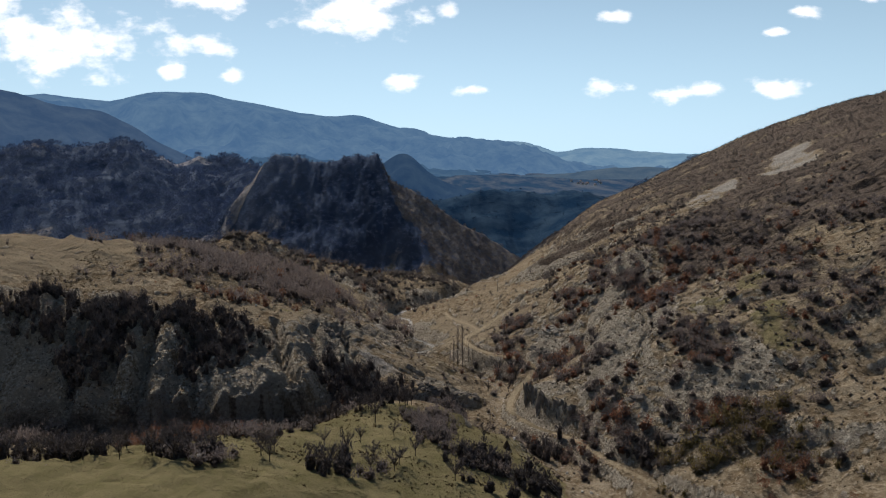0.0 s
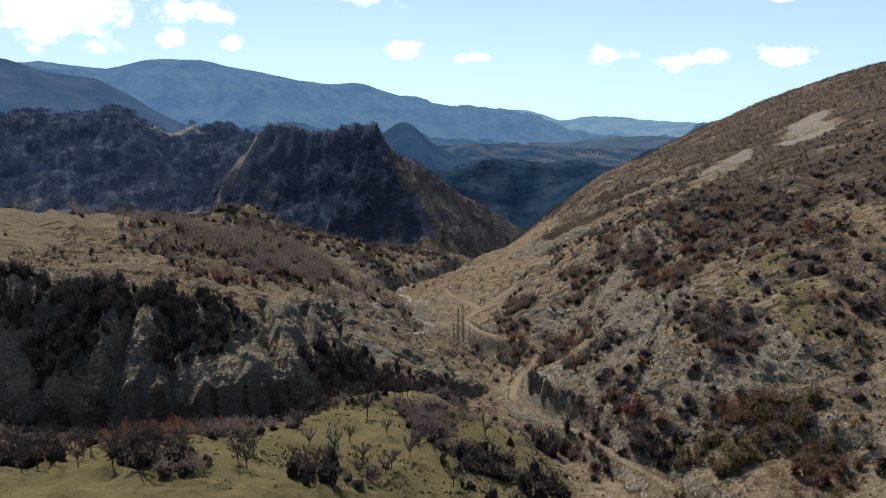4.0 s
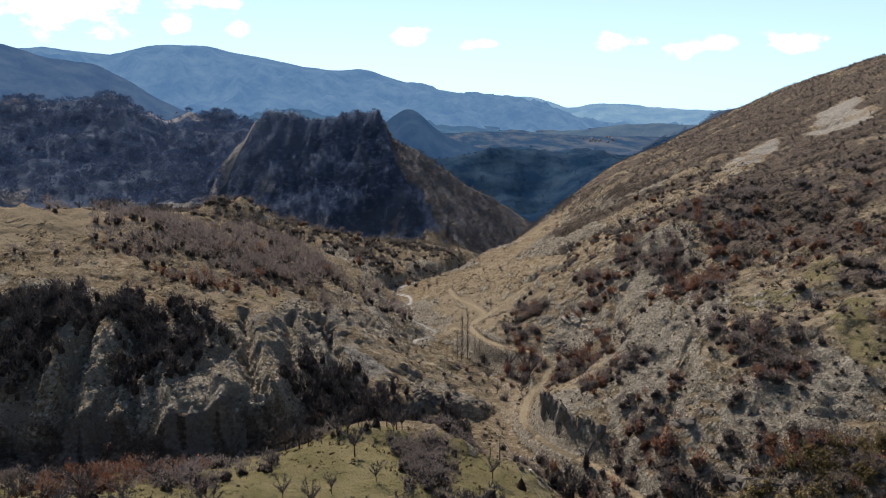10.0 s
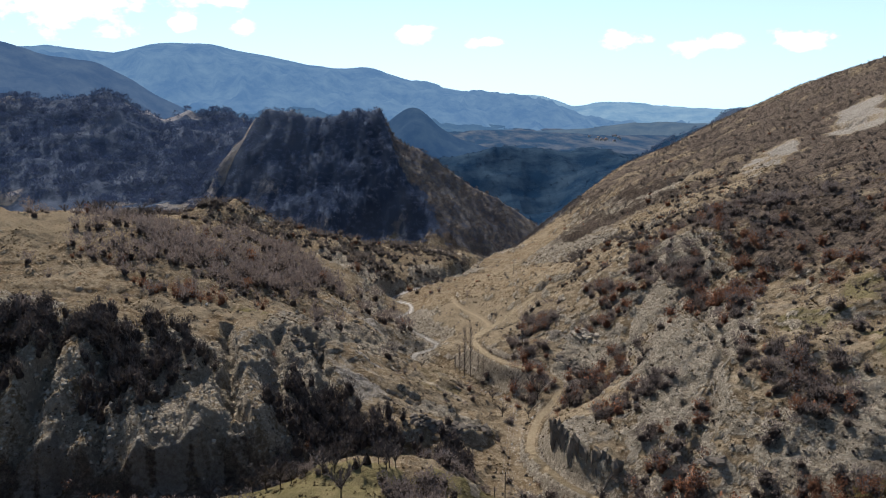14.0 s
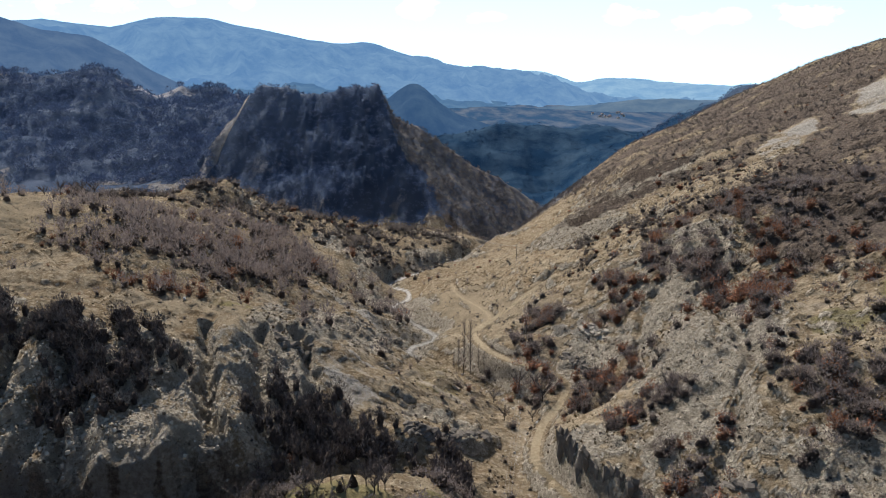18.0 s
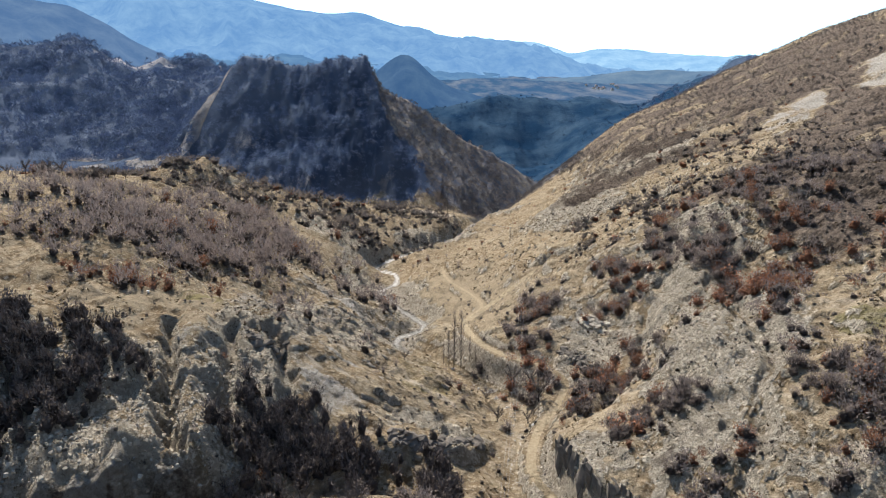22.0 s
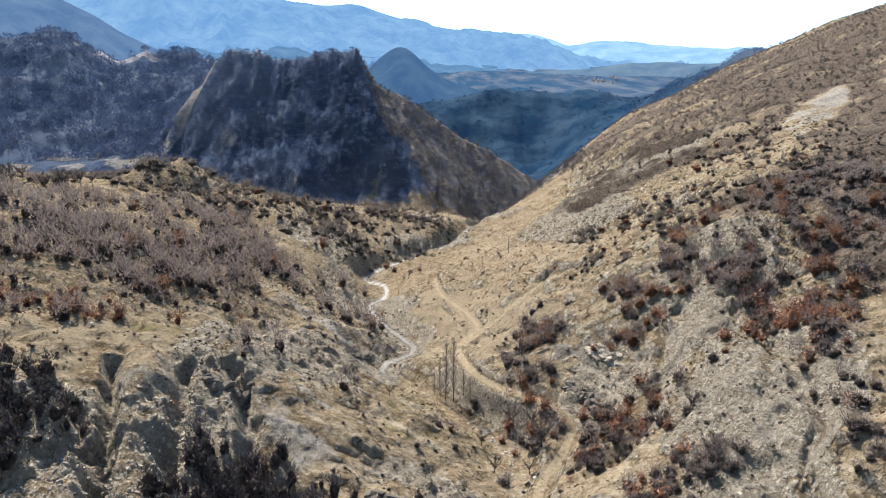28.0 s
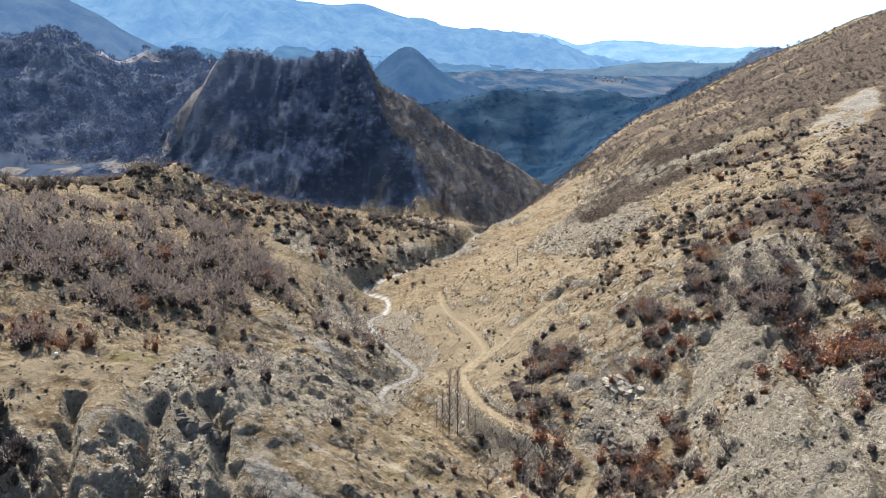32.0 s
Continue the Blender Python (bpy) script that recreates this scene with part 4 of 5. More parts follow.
# ---- far ranges: a backdrop of distance, haze put into its blue glow ----
def far_range(name, far, bearings, heights, low, haze_tone, label, deep=0.16, relief=0.004, crag=0.002):
    b = np.linspace(bearings[0], bearings[-1], 380)
    top = np.interp(b, bearings, heights)
    top = np.convolve(np.pad(top, 6, "edge"), np.ones(13) / 13, "valid")
    top = top + crag * far * fbm(b * far, b * 0 + far, 160, 5, int(far) % 97, 0.55)
    rows = []
    for s in np.linspace(0, 1, 26):
        r = far - (1 - s) * far * deep
        z = low + (top - low) * s**0.85 + relief * far * ridged(b * far, np.full_like(b, r), 0.07 * far, 4, 5) * (1 - s) * s * 4
        rows.append(np.stack([b * r / np.sqrt(1 + b * b), r / np.sqrt(1 + b * b) - 250, z], -1))
    v = np.array(rows)
    i = np.arange(v.shape[0] * v.shape[1]).reshape(v.shape[:2])
    f = np.stack([i[:-1, :-1], i[:-1, 1:], i[1:, 1:], i[1:, :-1]], -1).reshape(-1, 4)
    data = sheet(name, v.reshape(-1, 3), f)
    m, n, l, p = material(name, 1.0)
    at = n.new("ShaderNodeNewGeometry").outputs["Position"]
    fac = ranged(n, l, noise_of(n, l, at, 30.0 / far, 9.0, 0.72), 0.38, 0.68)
    # haze is painted as emission: the ranges glow in blue tones
    haze_tone2 = tuple(c * k for c, k in zip(haze_tone, (1.80, 1.46, 1.20)))
    col = mixed(n, l, fac, haze_tone, haze_tone2)
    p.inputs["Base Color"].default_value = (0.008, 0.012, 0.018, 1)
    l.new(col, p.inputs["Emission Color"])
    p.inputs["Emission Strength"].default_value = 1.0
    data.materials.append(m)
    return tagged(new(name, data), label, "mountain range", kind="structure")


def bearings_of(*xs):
    """Tangents of bearings, from pixel columns of the camera's view, which the ranges fit."""
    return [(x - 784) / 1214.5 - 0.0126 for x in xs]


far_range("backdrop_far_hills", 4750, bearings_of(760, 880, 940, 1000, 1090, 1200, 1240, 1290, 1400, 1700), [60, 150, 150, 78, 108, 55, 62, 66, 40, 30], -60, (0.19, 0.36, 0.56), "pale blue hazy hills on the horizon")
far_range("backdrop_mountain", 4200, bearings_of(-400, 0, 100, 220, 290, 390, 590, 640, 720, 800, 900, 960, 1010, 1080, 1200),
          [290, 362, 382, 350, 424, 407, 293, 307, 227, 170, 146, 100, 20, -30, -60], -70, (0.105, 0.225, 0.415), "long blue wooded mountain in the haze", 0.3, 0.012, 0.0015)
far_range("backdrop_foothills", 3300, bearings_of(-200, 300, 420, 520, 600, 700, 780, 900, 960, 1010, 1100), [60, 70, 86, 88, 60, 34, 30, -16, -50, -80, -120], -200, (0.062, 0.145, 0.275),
          "wooded foothills with pale clearings, blue with painted haze", 0.3, 0.010)
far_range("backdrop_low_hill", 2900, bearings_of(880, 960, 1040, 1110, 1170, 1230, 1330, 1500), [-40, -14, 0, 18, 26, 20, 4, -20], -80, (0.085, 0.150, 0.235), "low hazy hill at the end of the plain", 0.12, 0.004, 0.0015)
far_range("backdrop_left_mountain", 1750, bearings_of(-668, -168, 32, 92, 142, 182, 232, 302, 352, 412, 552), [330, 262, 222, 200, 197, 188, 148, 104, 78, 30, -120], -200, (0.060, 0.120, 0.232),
          "wooded mountain shoulder, dark blue with painted haze", 0.4, 0.012, 0.003)
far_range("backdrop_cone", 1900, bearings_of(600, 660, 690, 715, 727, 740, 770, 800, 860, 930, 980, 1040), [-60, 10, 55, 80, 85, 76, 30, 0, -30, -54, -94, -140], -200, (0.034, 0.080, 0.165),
          "steep wooded cone of a hill with a bare flank, blue with painted haze", 0.22, 0.012, 0.002)

# ---- building blocks for plants and stones, as arrays of triangles ----
rng = np.random.default_rng(7)


def lay(x, y):
    return float(height(np.array([x]), np.array([y]))[0])


def rod(a, b, r0, r1, sides=3):
    """A tapered stem from a to b: vertices and triangles."""
    a, b = np.asarray(a, float), np.asarray(b, float)
    way = (b - a) / max(np.linalg.norm(b - a), 1e-6)
    one = np.cross(way, (0.3, 0.9, 0.1) if abs(way[2]) > 0.8 else (0, 0, 1))
    one /= np.linalg.norm(one)
    two = np.cross(way, one)
    turn = np.arange(sides) * 2 * np.pi / sides
    ring = np.cos(turn)[:, None] * one + np.sin(turn)[:, None] * two
    v = np.concatenate([a + r0 * ring, b + r1 * ring])
    f = []
    for k in range(sides):
        j = (k + 1) % sides
        f += [(k, j, sides + j), (k, sides + j, sides + k)]
    return v, np.array(f)


def slivers(bases, ways, wide, out=None):
    """Thin upright-pointing triangles: twigs."""
    n = len(bases)
    side = np.cross(ways, rng.normal(size=(n, 3)) if out is None else out + 0.4 * rng.normal(size=(n, 3)))
    side /= np.linalg.norm(side, axis=1)[:, None]
    w = np.broadcast_to(np.asarray(wide), (n,))[:, None] * 0.5
    v = np.stack([bases - side * w, bases + side * w, bases + ways], 1).reshape(-1, 3)
    return v, np.arange(3 * n).reshape(-1, 3)


def joined(parts):
    v, f, at = [], [], 0
    for pv, pf in parts:
        v.append(pv)
        f.append(pf + at)
        at += len(pv)
    return np.concatenate(v), np.concatenate(f)


def shrub_stems(tall, wide, count=7):
    parts, tips = [], []
    for _ in range(count):
        a = rng.uniform(0, 2 * np.pi)
        lean = rng.uniform(0.15, 0.9) * wide * 0.5
        base = np.array([math.cos(a), math.sin(a), 0]) * rng.uniform(0, 0.12) * wide - (0, 0, 0.15)
        tip = np.array([math.cos(a) * lean, math.sin(a) * lean, tall * rng.uniform(0.6, 0.9)])
        parts.append(rod(base, tip, 0.05, 0.02))
        tips.append((base, tip))
    return joined(parts), tips


def shrub_twigs(tips, tall, wide, count, width):
    """A rounded, airy crown of two or three lobes: fine twigs that fan out and up from their middles."""
    q = rng.normal(size=(count, 3))
    q = q / np.linalg.norm(q, axis=1)[:, None]
    lobes = rng.integers(2, 4)
    turn = rng.uniform(0, 6.28) + np.arange(lobes) * 6.28 / lobes
    at = np.stack([np.cos(turn) * 0.17 * wide, np.sin(turn) * 0.17 * wide, tall * rng.uniform(0.36, 0.56, lobes)], -1)
    mine = rng.integers(0, lobes, count)
    base = at[mine] + q * (rng.uniform(0.15, 1.0, count) ** 0.5)[:, None] * (wide * 0.33, wide * 0.33, tall * 0.38)
    base[:, 2] = np.maximum(base[:, 2], 0.02)
    way = q * (0.35, 0.35, 0.1) + rng.normal(size=(count, 3)) * 0.3 + (0, 0, 0.6)
    way *= (rng.uniform(0.10, 0.24, count) * tall)[:, None]
    return slivers(base, way, width, q)


def dome(at, wide, tall, sides=6):
    """One lumpy, rounded mass of twigs."""
    turn = np.arange(sides) * 2 * np.pi / sides + rng.uniform(0, 1)
    v = [(math.cos(a + k) * r, math.sin(a + k) * r, z) for k, (z, r) in enumerate(((0.0, 0.34), (0.36, 0.50), (0.72, 0.37))) for a in turn] + [(0, 0, 0.93)]
    v = np.array(v) * (1 + 0.16 * rng.normal(size=(3 * sides + 1, 1))) * (wide, wide, tall) + rng.normal(size=(3 * sides + 1, 3)) * 0.05 * wide + at
    f = []
    for k in range(sides):
        m = (k + 1) % sides
        for o in (0, sides):
            f += [(o + k, o + m, o + sides + m), (o + k, o + sides + m, o + sides + k)]
        f.append((2 * sides + k, 2 * sides + m, 3 * sides))
    return v, np.array(f)


def masses(tall, wide, count, sides=6):
    """Several domes of different height grown into one another."""
    out = []
    for k in range(count):
        a, far = rng.uniform(0, 6.28), 0.0 if k == 0 else rng.uniform(0.2, 0.42) * wide
        size = 0.78 if k == 0 else rng.uniform(0.4, 0.65)
        out.append(dome((math.cos(a) * far, math.sin(a) * far, 0), wide * size, tall * size * rng.uniform(0.8, 1.1), sides))
    return joined(out)


def leaves(tips, tall, wide, count, size):
    pick = rng.integers(0, len(tips), count)
    t = rng.uniform(0.3, 1.05, count)[:, None]
    a, b = np.array([tips[k][0] for k in pick]), np.array([tips[k][1] for k in pick])
    base = a + (b - a) * t + rng.normal(size=(count, 3)) * (0.15 * wide, 0.15 * wide, 0.10 * tall)
    base[:, 2] = np.maximum(base[:, 2], 0.1)
    return slivers(base, rng.normal(size=(count, 3)) * size, size * 1.1)


def model(name, arrays, mat, smooth_faces=False):
    data = sheet(name, arrays[0], arrays[1], smooth_faces)
    data.materials.append(mat)
    return data


def part(name, data, parent, label=""):
    ob = new(name, data)
    ob.parent = parent
    return tagged(ob, label)


def empty(name, x, y, z, label, category, group=""):
    ob = new(name)
    ob.location = (x, y, z)
    return tagged(ob, label, category, group)


def scatter(name, arrays, mats, places, label, category, soft=True):
    """ONE object of stuff: copies of arrays (a list of variants) at places (x, y, z, turn, size, variant)."""
    allv, allf, at, mat_of = [], [], 0, []
    places = np.asarray(places, float)
    for k, (v, f, slots) in enumerate(arrays):
        mine = places[places[:, 5].astype(int) == k]
        if not len(mine):
            continue
        c, s = np.cos(mine[:, 3])[:, None], np.sin(mine[:, 3])[:, None]
        x, y = c * v[:, 0] - s * v[:, 1], s * v[:, 0] + c * v[:, 1]
        size = mine[:, 4:5]
        w = np.stack([x * size + mine[:, 0:1], y * size + mine[:, 1:2], v[:, 2] * size + mine[:, 2:3]], -1)
        allv.append(w.reshape(-1, 3))
        step = (np.arange(len(mine)) * len(v))[:, None, None]
        allf.append((f[None] + step).reshape(-1, 3) + at)
        mat_of.append(np.tile(slots, len(mine)))
        at += len(mine) * len(v)
    data = sheet(name, np.concatenate(allv), np.concatenate(allf), soft)
    for m in mats:
        data.materials.append(m)
    data.polygons.foreach_set("material_index", np.concatenate(mat_of).astype(np.int32))
    return tagged(new(name, data), label, category, kind="stuff")


def variant(*parts_and_slots):
    """Arrays with a material slot for every triangle."""
    v, f = joined([p for p, _ in parts_and_slots])
    return v, f, np.concatenate([np.full(len(p[1]), s) for p, s in parts_and_slots])


# ---- shrubs ----
SHRUB_LABELS = {"bare": "leafless grey-brown shrub of dense thin twigs", "rust": "shrub with withered rust-brown leaves on thin stems",
                "olive": "low shrub with dull olive-yellow leaves", "dark": "tall leafless bush, dark brown with shade put into its colour"}
SHRUB = {}
for kind in ("bare", "rust", "olive", "dark"):
    for k in range(4):
        tall, wide = rng.uniform(2.3, 3.6) * (1.5 if kind == "dark" else 1.0), rng.uniform(2.6, 4.2)
        stems, tips = shrub_stems(tall, wide, 5)
        twigs = shrub_twigs(tips, tall, wide, 190 if kind in ("bare", "dark") else 110, 0.10)
        leafy = leaves(tips, tall, wide, 90, 0.28) if kind in ("rust", "olive") else None
        SHRUB.setdefault(kind, []).append((stems, twigs, leafy, masses(tall * 0.72, wide * 0.66, 2, 5), shrub_twigs(tips, tall, wide, 78, 0.23)))
MASS_OF = {"bare": MASS, "rust": RUST_MASS, "olive": OLIVE_MASS, "dark": MASS_DARK}
LEAF_OF = {"rust": RUST, "olive": OLIVE}
SHRUB_MODELS = {}
for kind, some in SHRUB.items():
    for stems, twigs, leafy, mass, fringe in some:
        SHRUB_MODELS.setdefault(kind, []).append((model("stem", stems, BARK), model("crown", twigs, TWIG_DARK if kind == "dark" else TWIG), model("thicket", mass, MASS_OF[kind], True), model("foliage", leafy, LEAF_OF[kind]) if leafy else None))


def make_shrub(kind, k, x, y, z, turn, size):
    stems, twigs, mass, leafy = SHRUB_MODELS[kind][k]
    ob = empty("shrub", x, y, z, SHRUB_LABELS[kind], "shrub", "shrubs on the slopes")
    ob.rotation_euler[2], ob.scale = turn, (size, size, size)
    part("stem", stems, ob)
    part("crown", twigs, ob)
    part("thicket", mass, ob)
    if leafy:
        part("foliage", leafy, ob, "withered leaves")
    return ob


def clear_of_ways(x, y):
    d, _ = to_line(x, y, ROAD)
    e, _ = to_line(x, y, STREAM)
    return (d > 1.9) & (e > 1.7)


spots = []
for cx, cy, rx, ry, kind, dense in STANDS:
    far = cy > 110
    count = int(min(dense * math.pi * rx * ry / (70.0 if cx < -15 and cy > 20 else 14.0 if cx > 100 else 7.5 if far else 5.0), 900))
    a, r = rng.uniform(0, 2 * np.pi, count), np.sqrt(rng.uniform(0, 1, count)) * (1.02 + 0.25 * rng.normal(size=count))
    x, y = cx + rx * r * np.cos(a), cy + ry * r * np.sin(a)
    keep = (fbm(x, y, 9, 2, 201) > -0.45) & clear_of_ways(x, y)
    x, y = x[keep], y[keep]
    z = height(x, y)
    for i in range(len(x)):
        mine = kind if kind == "dark" or rng.uniform() < 0.78 else ("bare" if kind != "bare" else ("rust" if x[i] > 25 and rng.uniform() < 0.6 else "bare"))
        spots.append((x[i], y[i], z[i] - 0.1, rng.uniform(0, 6.28), (0.75 + 0.95 * rng.uniform() ** 1.3) * (1.5 if cx < -15 and cy > 20 else 1.0), mine, rng.integers(0, 4)))
# a hedge along a terrace of the sunny slope
for k in range(46):
    x, y = 88 + 56 * k / 45 + rng.normal() * 1.2, 66 - 8 * math.sin(3.1 * k / 45) + rng.normal() * 1.2
    spots.append((x, y, lay(x, y) - 0.1, rng.uniform(0, 6.28), rng.uniform(0.6, 1.3), "rust" if rng.uniform() < 0.15 else "bare", rng.integers(0, 4)))
# single shrubs all over the open slopes
x, y = rng.uniform(-260, 300, 6200), rng.uniform(-160, 340, 6200)
thick = 0.05 + 0.70 * smooth(0.05, 0.7, fbm(x, y, 30, 4, 211, 0.6)) + 0.20 * smooth(40, 90, x) * smooth(120, 60, y) + 0.35 * smooth(120, 200, x) * smooth(80, 160, y + x * 0.2)
keep = (rng.uniform(0, 1, len(x)) < thick) & clear_of_ways(x, y) & (region(x, y, -24, -106, 62, 40, -8) < 0.5) & (region(x, y, -205, 70, 46, 66, 15) < 0.4)
keep &= scree_zone(x, y) < 0.3
x, y = x[keep], y[keep]
z = height(x, y)
for i in range(len(x)):
    mine = "rust" if rng.uniform() < (0.22 if x[i] > 20 else 0.10) else ("olive" if rng.uniform() < 0.06 else "bare")
    spots.append((x[i], y[i], z[i] - 0.1, rng.uniform(0, 6.28), 0.22 + 0.85 * rng.uniform() ** 1.6, mine, rng.integers(0, 4)))
# belts of scrub over the plateau, with open fields between
x, y = rng.uniform(-235, -18, 3900), rng.uniform(8, 330, 3900)
open_field = np.maximum.reduce([region(x, y, *some, 0.2) for some in ((-205, 60, 40, 62, 15), (-178, 118, 30, 28, 0), (-72, 175, 16, 14, 0), (-100, 150, 14, 8, 0), (-60, 232, 26, 8, 0), (-80, 8, 26, 10, 0), (-34, 40, 18, 46, -10))])
keep = (rng.uniform(0, 1, len(x)) < smooth(0.0, 0.3, fbm(x, y * 1.8, 34, 4, 271, 0.6)) * (1 - 0.93 * open_field) * (0.25 + 0.75 * smooth(-22, -60, x))) & clear_of_ways(x, y)
x, y = x[keep], y[keep]
z = height(x, y)
for i in range(len(x)):
    spots.append((x[i], y[i], z[i] - 0.1, rng.uniform(0, 6.28), 0.5 + 1.9 * rng.uniform() ** 1.6, "rust" if rng.uniform() < 0.08 else "bare", rng.integers(0, 4)))
spots = [s for s in spots if s[1] < 328 + 0.5 * max(s[0] - 60, 0) and math.hypot((s[0] + 15) / 15, (s[1] + 72) / 9) > 1]
# the nearest stretch of the valley: every shrub a thing of its own
stretch = [s for s in spots if -115 < s[1] < 20 and -60 < s[0] < 100 and s[4] > 0.62]
singles = {"bare": 0, "rust": 0, "olive": 0, "dark": 0}
LIMITS = {"bare": 130, "rust": 80, "olive": 30, "dark": 55}
rest = []
for s in spots:
    kind = s[5]
    if s in stretch and singles[kind] < LIMITS[kind]:
        singles[kind] += 1
        make_shrub(kind, int(s[6]), *s[:5])
    else:
        rest.append(s)
SLOTS = {"bare": 0, "rust": 4, "olive": 8, "dark": 12}
variants = []
for kind in ("bare", "rust", "olive", "dark"):
    for k, (stems, twigs, leafy, mass, fringe) in enumerate(SHRUB[kind]):
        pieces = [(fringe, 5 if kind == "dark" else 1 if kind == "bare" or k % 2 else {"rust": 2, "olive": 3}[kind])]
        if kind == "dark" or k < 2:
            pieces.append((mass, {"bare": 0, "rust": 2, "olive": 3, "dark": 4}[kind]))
        if leafy:
            pieces.append(((leafy[0][:90], leafy[1][:30]), 2 if kind == "rust" else 3))
        variants.append(variant(*pieces))
NEAR = [s for s in rest if s[5] == "dark" or s[1] < (60 if s[0] > 0 else 0) and s[0] > -125]
FAR = [s for s in rest if s[5] != "dark" and not (s[1] < (60 if s[0] > 0 else 0) and s[0] > -125)]
for name, pick, label in (("scrub", lambda s: s[0] > 10, "leafless and rust-leaved scrub over the sunny slope"),
                          ("scrub", lambda s: s[0] <= 10, "leafless grey-brown scrub on the plateau and its banks")):
    mine = [(s[0], s[1], s[2], s[3], s[4], SLOTS[s[5]] + s[6]) for s in NEAR if pick(s)]
    scatter(name, variants, [MASS, TWIG, RUST_MASS, OLIVE_MASS, MASS_DARK, TWIG_DARK], mine, label, "scrub")

# low scrub on the upper slope
low_variants = []
for k in range(5):
    tall, wide = rng.uniform(1.6, 2.6), rng.uniform(2.2, 3.6)
    stems, tips = shrub_stems(tall, wide, 4)
    low_variants.append(variant((masses(tall * 0.5, wide * 0.6, 1, 4), 0), (shrub_twigs(tips, tall, wide * 1.15, 26, 0.30), 0)))
low_variants.append(variant((masses(tall * 0.7, wide * 0.8, 1, 5), 1), (shrub_twigs(tips, tall, wide, 16, 0.30), 1)))
mid_variants = []
for k in range(4):
    tall, wide = rng.uniform(2.6, 3.8), rng.uniform(2.8, 4.0)
    mid_variants.append(variant((shrub_twigs(tips, tall, wide, 92, 0.20), 1), (masses(tall * 0.5, wide * 0.45, 1, 5), 0)))
for k in range(4):
    tall, wide = rng.uniform(2.2, 3.2), rng.uniform(2.4, 3.4)
    mid_variants.append(variant((shrub_twigs(tips, tall, wide, 80, 0.20), 2), (masses(tall * 0.6, wide * 0.5, 1, 5), 2)))
ON_PLATEAU = [s for s in FAR if s[0] < 10 and s[1] < 175]
scatter("scrub", mid_variants, [MASS, TWIG, RUST_MASS], [(s[0], s[1], s[2], s[3], s[4] * 1.2, s[6] + (4 if s[5] == "rust" else 0)) for s in ON_PLATEAU],
        "belts of leafless grey scrub across the plateau", "scrub")
scatter("scrub", low_variants, [MASS_LOW, RUST_MASS], [(s[0], s[1], s[2], s[3], s[4] * 1.4, 5 if s[5] == "rust" else s[6]) for s in FAR if not (s[0] < 10 and s[1] < 175)],
        "grey-brown scrub on the far parts of the slopes", "scrub")
x, y = rng.uniform(90, 430, 17000), rng.uniform(-120, 600, 17000)
z = height(x, y)
thick = 0.12 + smooth(32, 58, z + 14 * fbm(x, y, 60, 3, 221)) * (0.55 + 0.45 * smooth(-0.4, 0.3, fbm(x, y, 26, 3, 223))) + 0.45 * smooth(210, 300, y) * smooth(-40, 0, z)
keep = (rng.uniform(0, 1, len(x)) < thick) & (scree_zone(x, y) < 0.25) & (region(x, y, 136, 215, 10, 32, 47) < 0.5)
scatter("low_scrub", low_variants, [MASS_LOW, RUST_MASS], [(a, b, c - 0.1, rng.uniform(0, 6.28), rng.uniform(0.5, 1.25), rng.integers(0, 5)) for a, b, c in zip(x[keep], y[keep], z[keep])],
        "low leafless brown scrub on the upper slope", "scrub")

# dark tufts and dead herbs in the grass
tuft_variants = []
for k in range(4):
    base = rng.normal(size=(9, 3)) * (0.22, 0.22, 0.0)
    tuft_variants.append(variant((slivers(base, rng.normal(size=(9, 3)) * (0.25, 0.25, 0.05) + (0, 0, 0.55), 0.28), 0)))
x, y = rng.uniform(-180, 190, 40000), rng.uniform(-150, 180, 40000)
keep = (rng.uniform(0, 1, len(x)) < 0.06 + 0.9 * smooth(0.1, 0.8, fbm(x, y, 18, 4, 231, 0.7))) & clear_of_ways(x, y)
x, y = x[keep], y[keep]
z = height(x, y)
scatter("tufts", tuft_variants, [TUFT], [(a, b, c - 0.03, rng.uniform(0, 6.28), 0.4 + 0.8 * rng.uniform(0, 1) ** 2, rng.integers(0, 4)) for a, b, c in zip(x, y, z)],
        "dark dry tufts of grass and herbs", "grass tufts")

cushions = [variant((masses(0.75, 1.2, 1, 5), 0), (shrub_twigs([], 0.9, 1.3, 4, 0.12), 0)) for _ in range(4)]
x, y = rng.uniform(-170, 170, 10000), rng.uniform(-140, 150, 10000)
keep = (rng.uniform(0, 1, len(x)) < 0.08 + 0.75 * smooth(0.0, 0.7, fbm(x, y, 22, 4, 261, 0.65))) & clear_of_ways(x, y) & (region(x, y, -24, -106, 62, 40, -8) < 0.4)
x, y = x[keep], y[keep]
scatter("low_scrub", cushions, [MASS_LOW], [(a, b, c - 0.05, rng.uniform(0, 6.28), 0.35 + 1.0 * rng.uniform() ** 2, rng.integers(0, 4)) for a, b, c in zip(x, y, height(x, y))],
        "small brown cushion shrubs dotted over the grass", "scrub")

# ---- woods behind ----
wood_variants = []
for k in range(5):
    count, wide = 42, rng.uniform(3.6, 5.2)
    q = rng.normal(size=(count, 3))
    q = q / np.linalg.norm(q, axis=1)[:, None] * rng.uniform(0.5, 1.0, count)[:, None] ** 0.5
    base = q * (wide * 0.5, wide * 0.5, 1.6) + (0, 0, 2.2)
    way = q * 0.9 + rng.normal(size=(count, 3)) * 0.35 + (0, 0, 0.45)
    wood_variants.append(variant((slivers(base, way, 0.62, q), 0)))


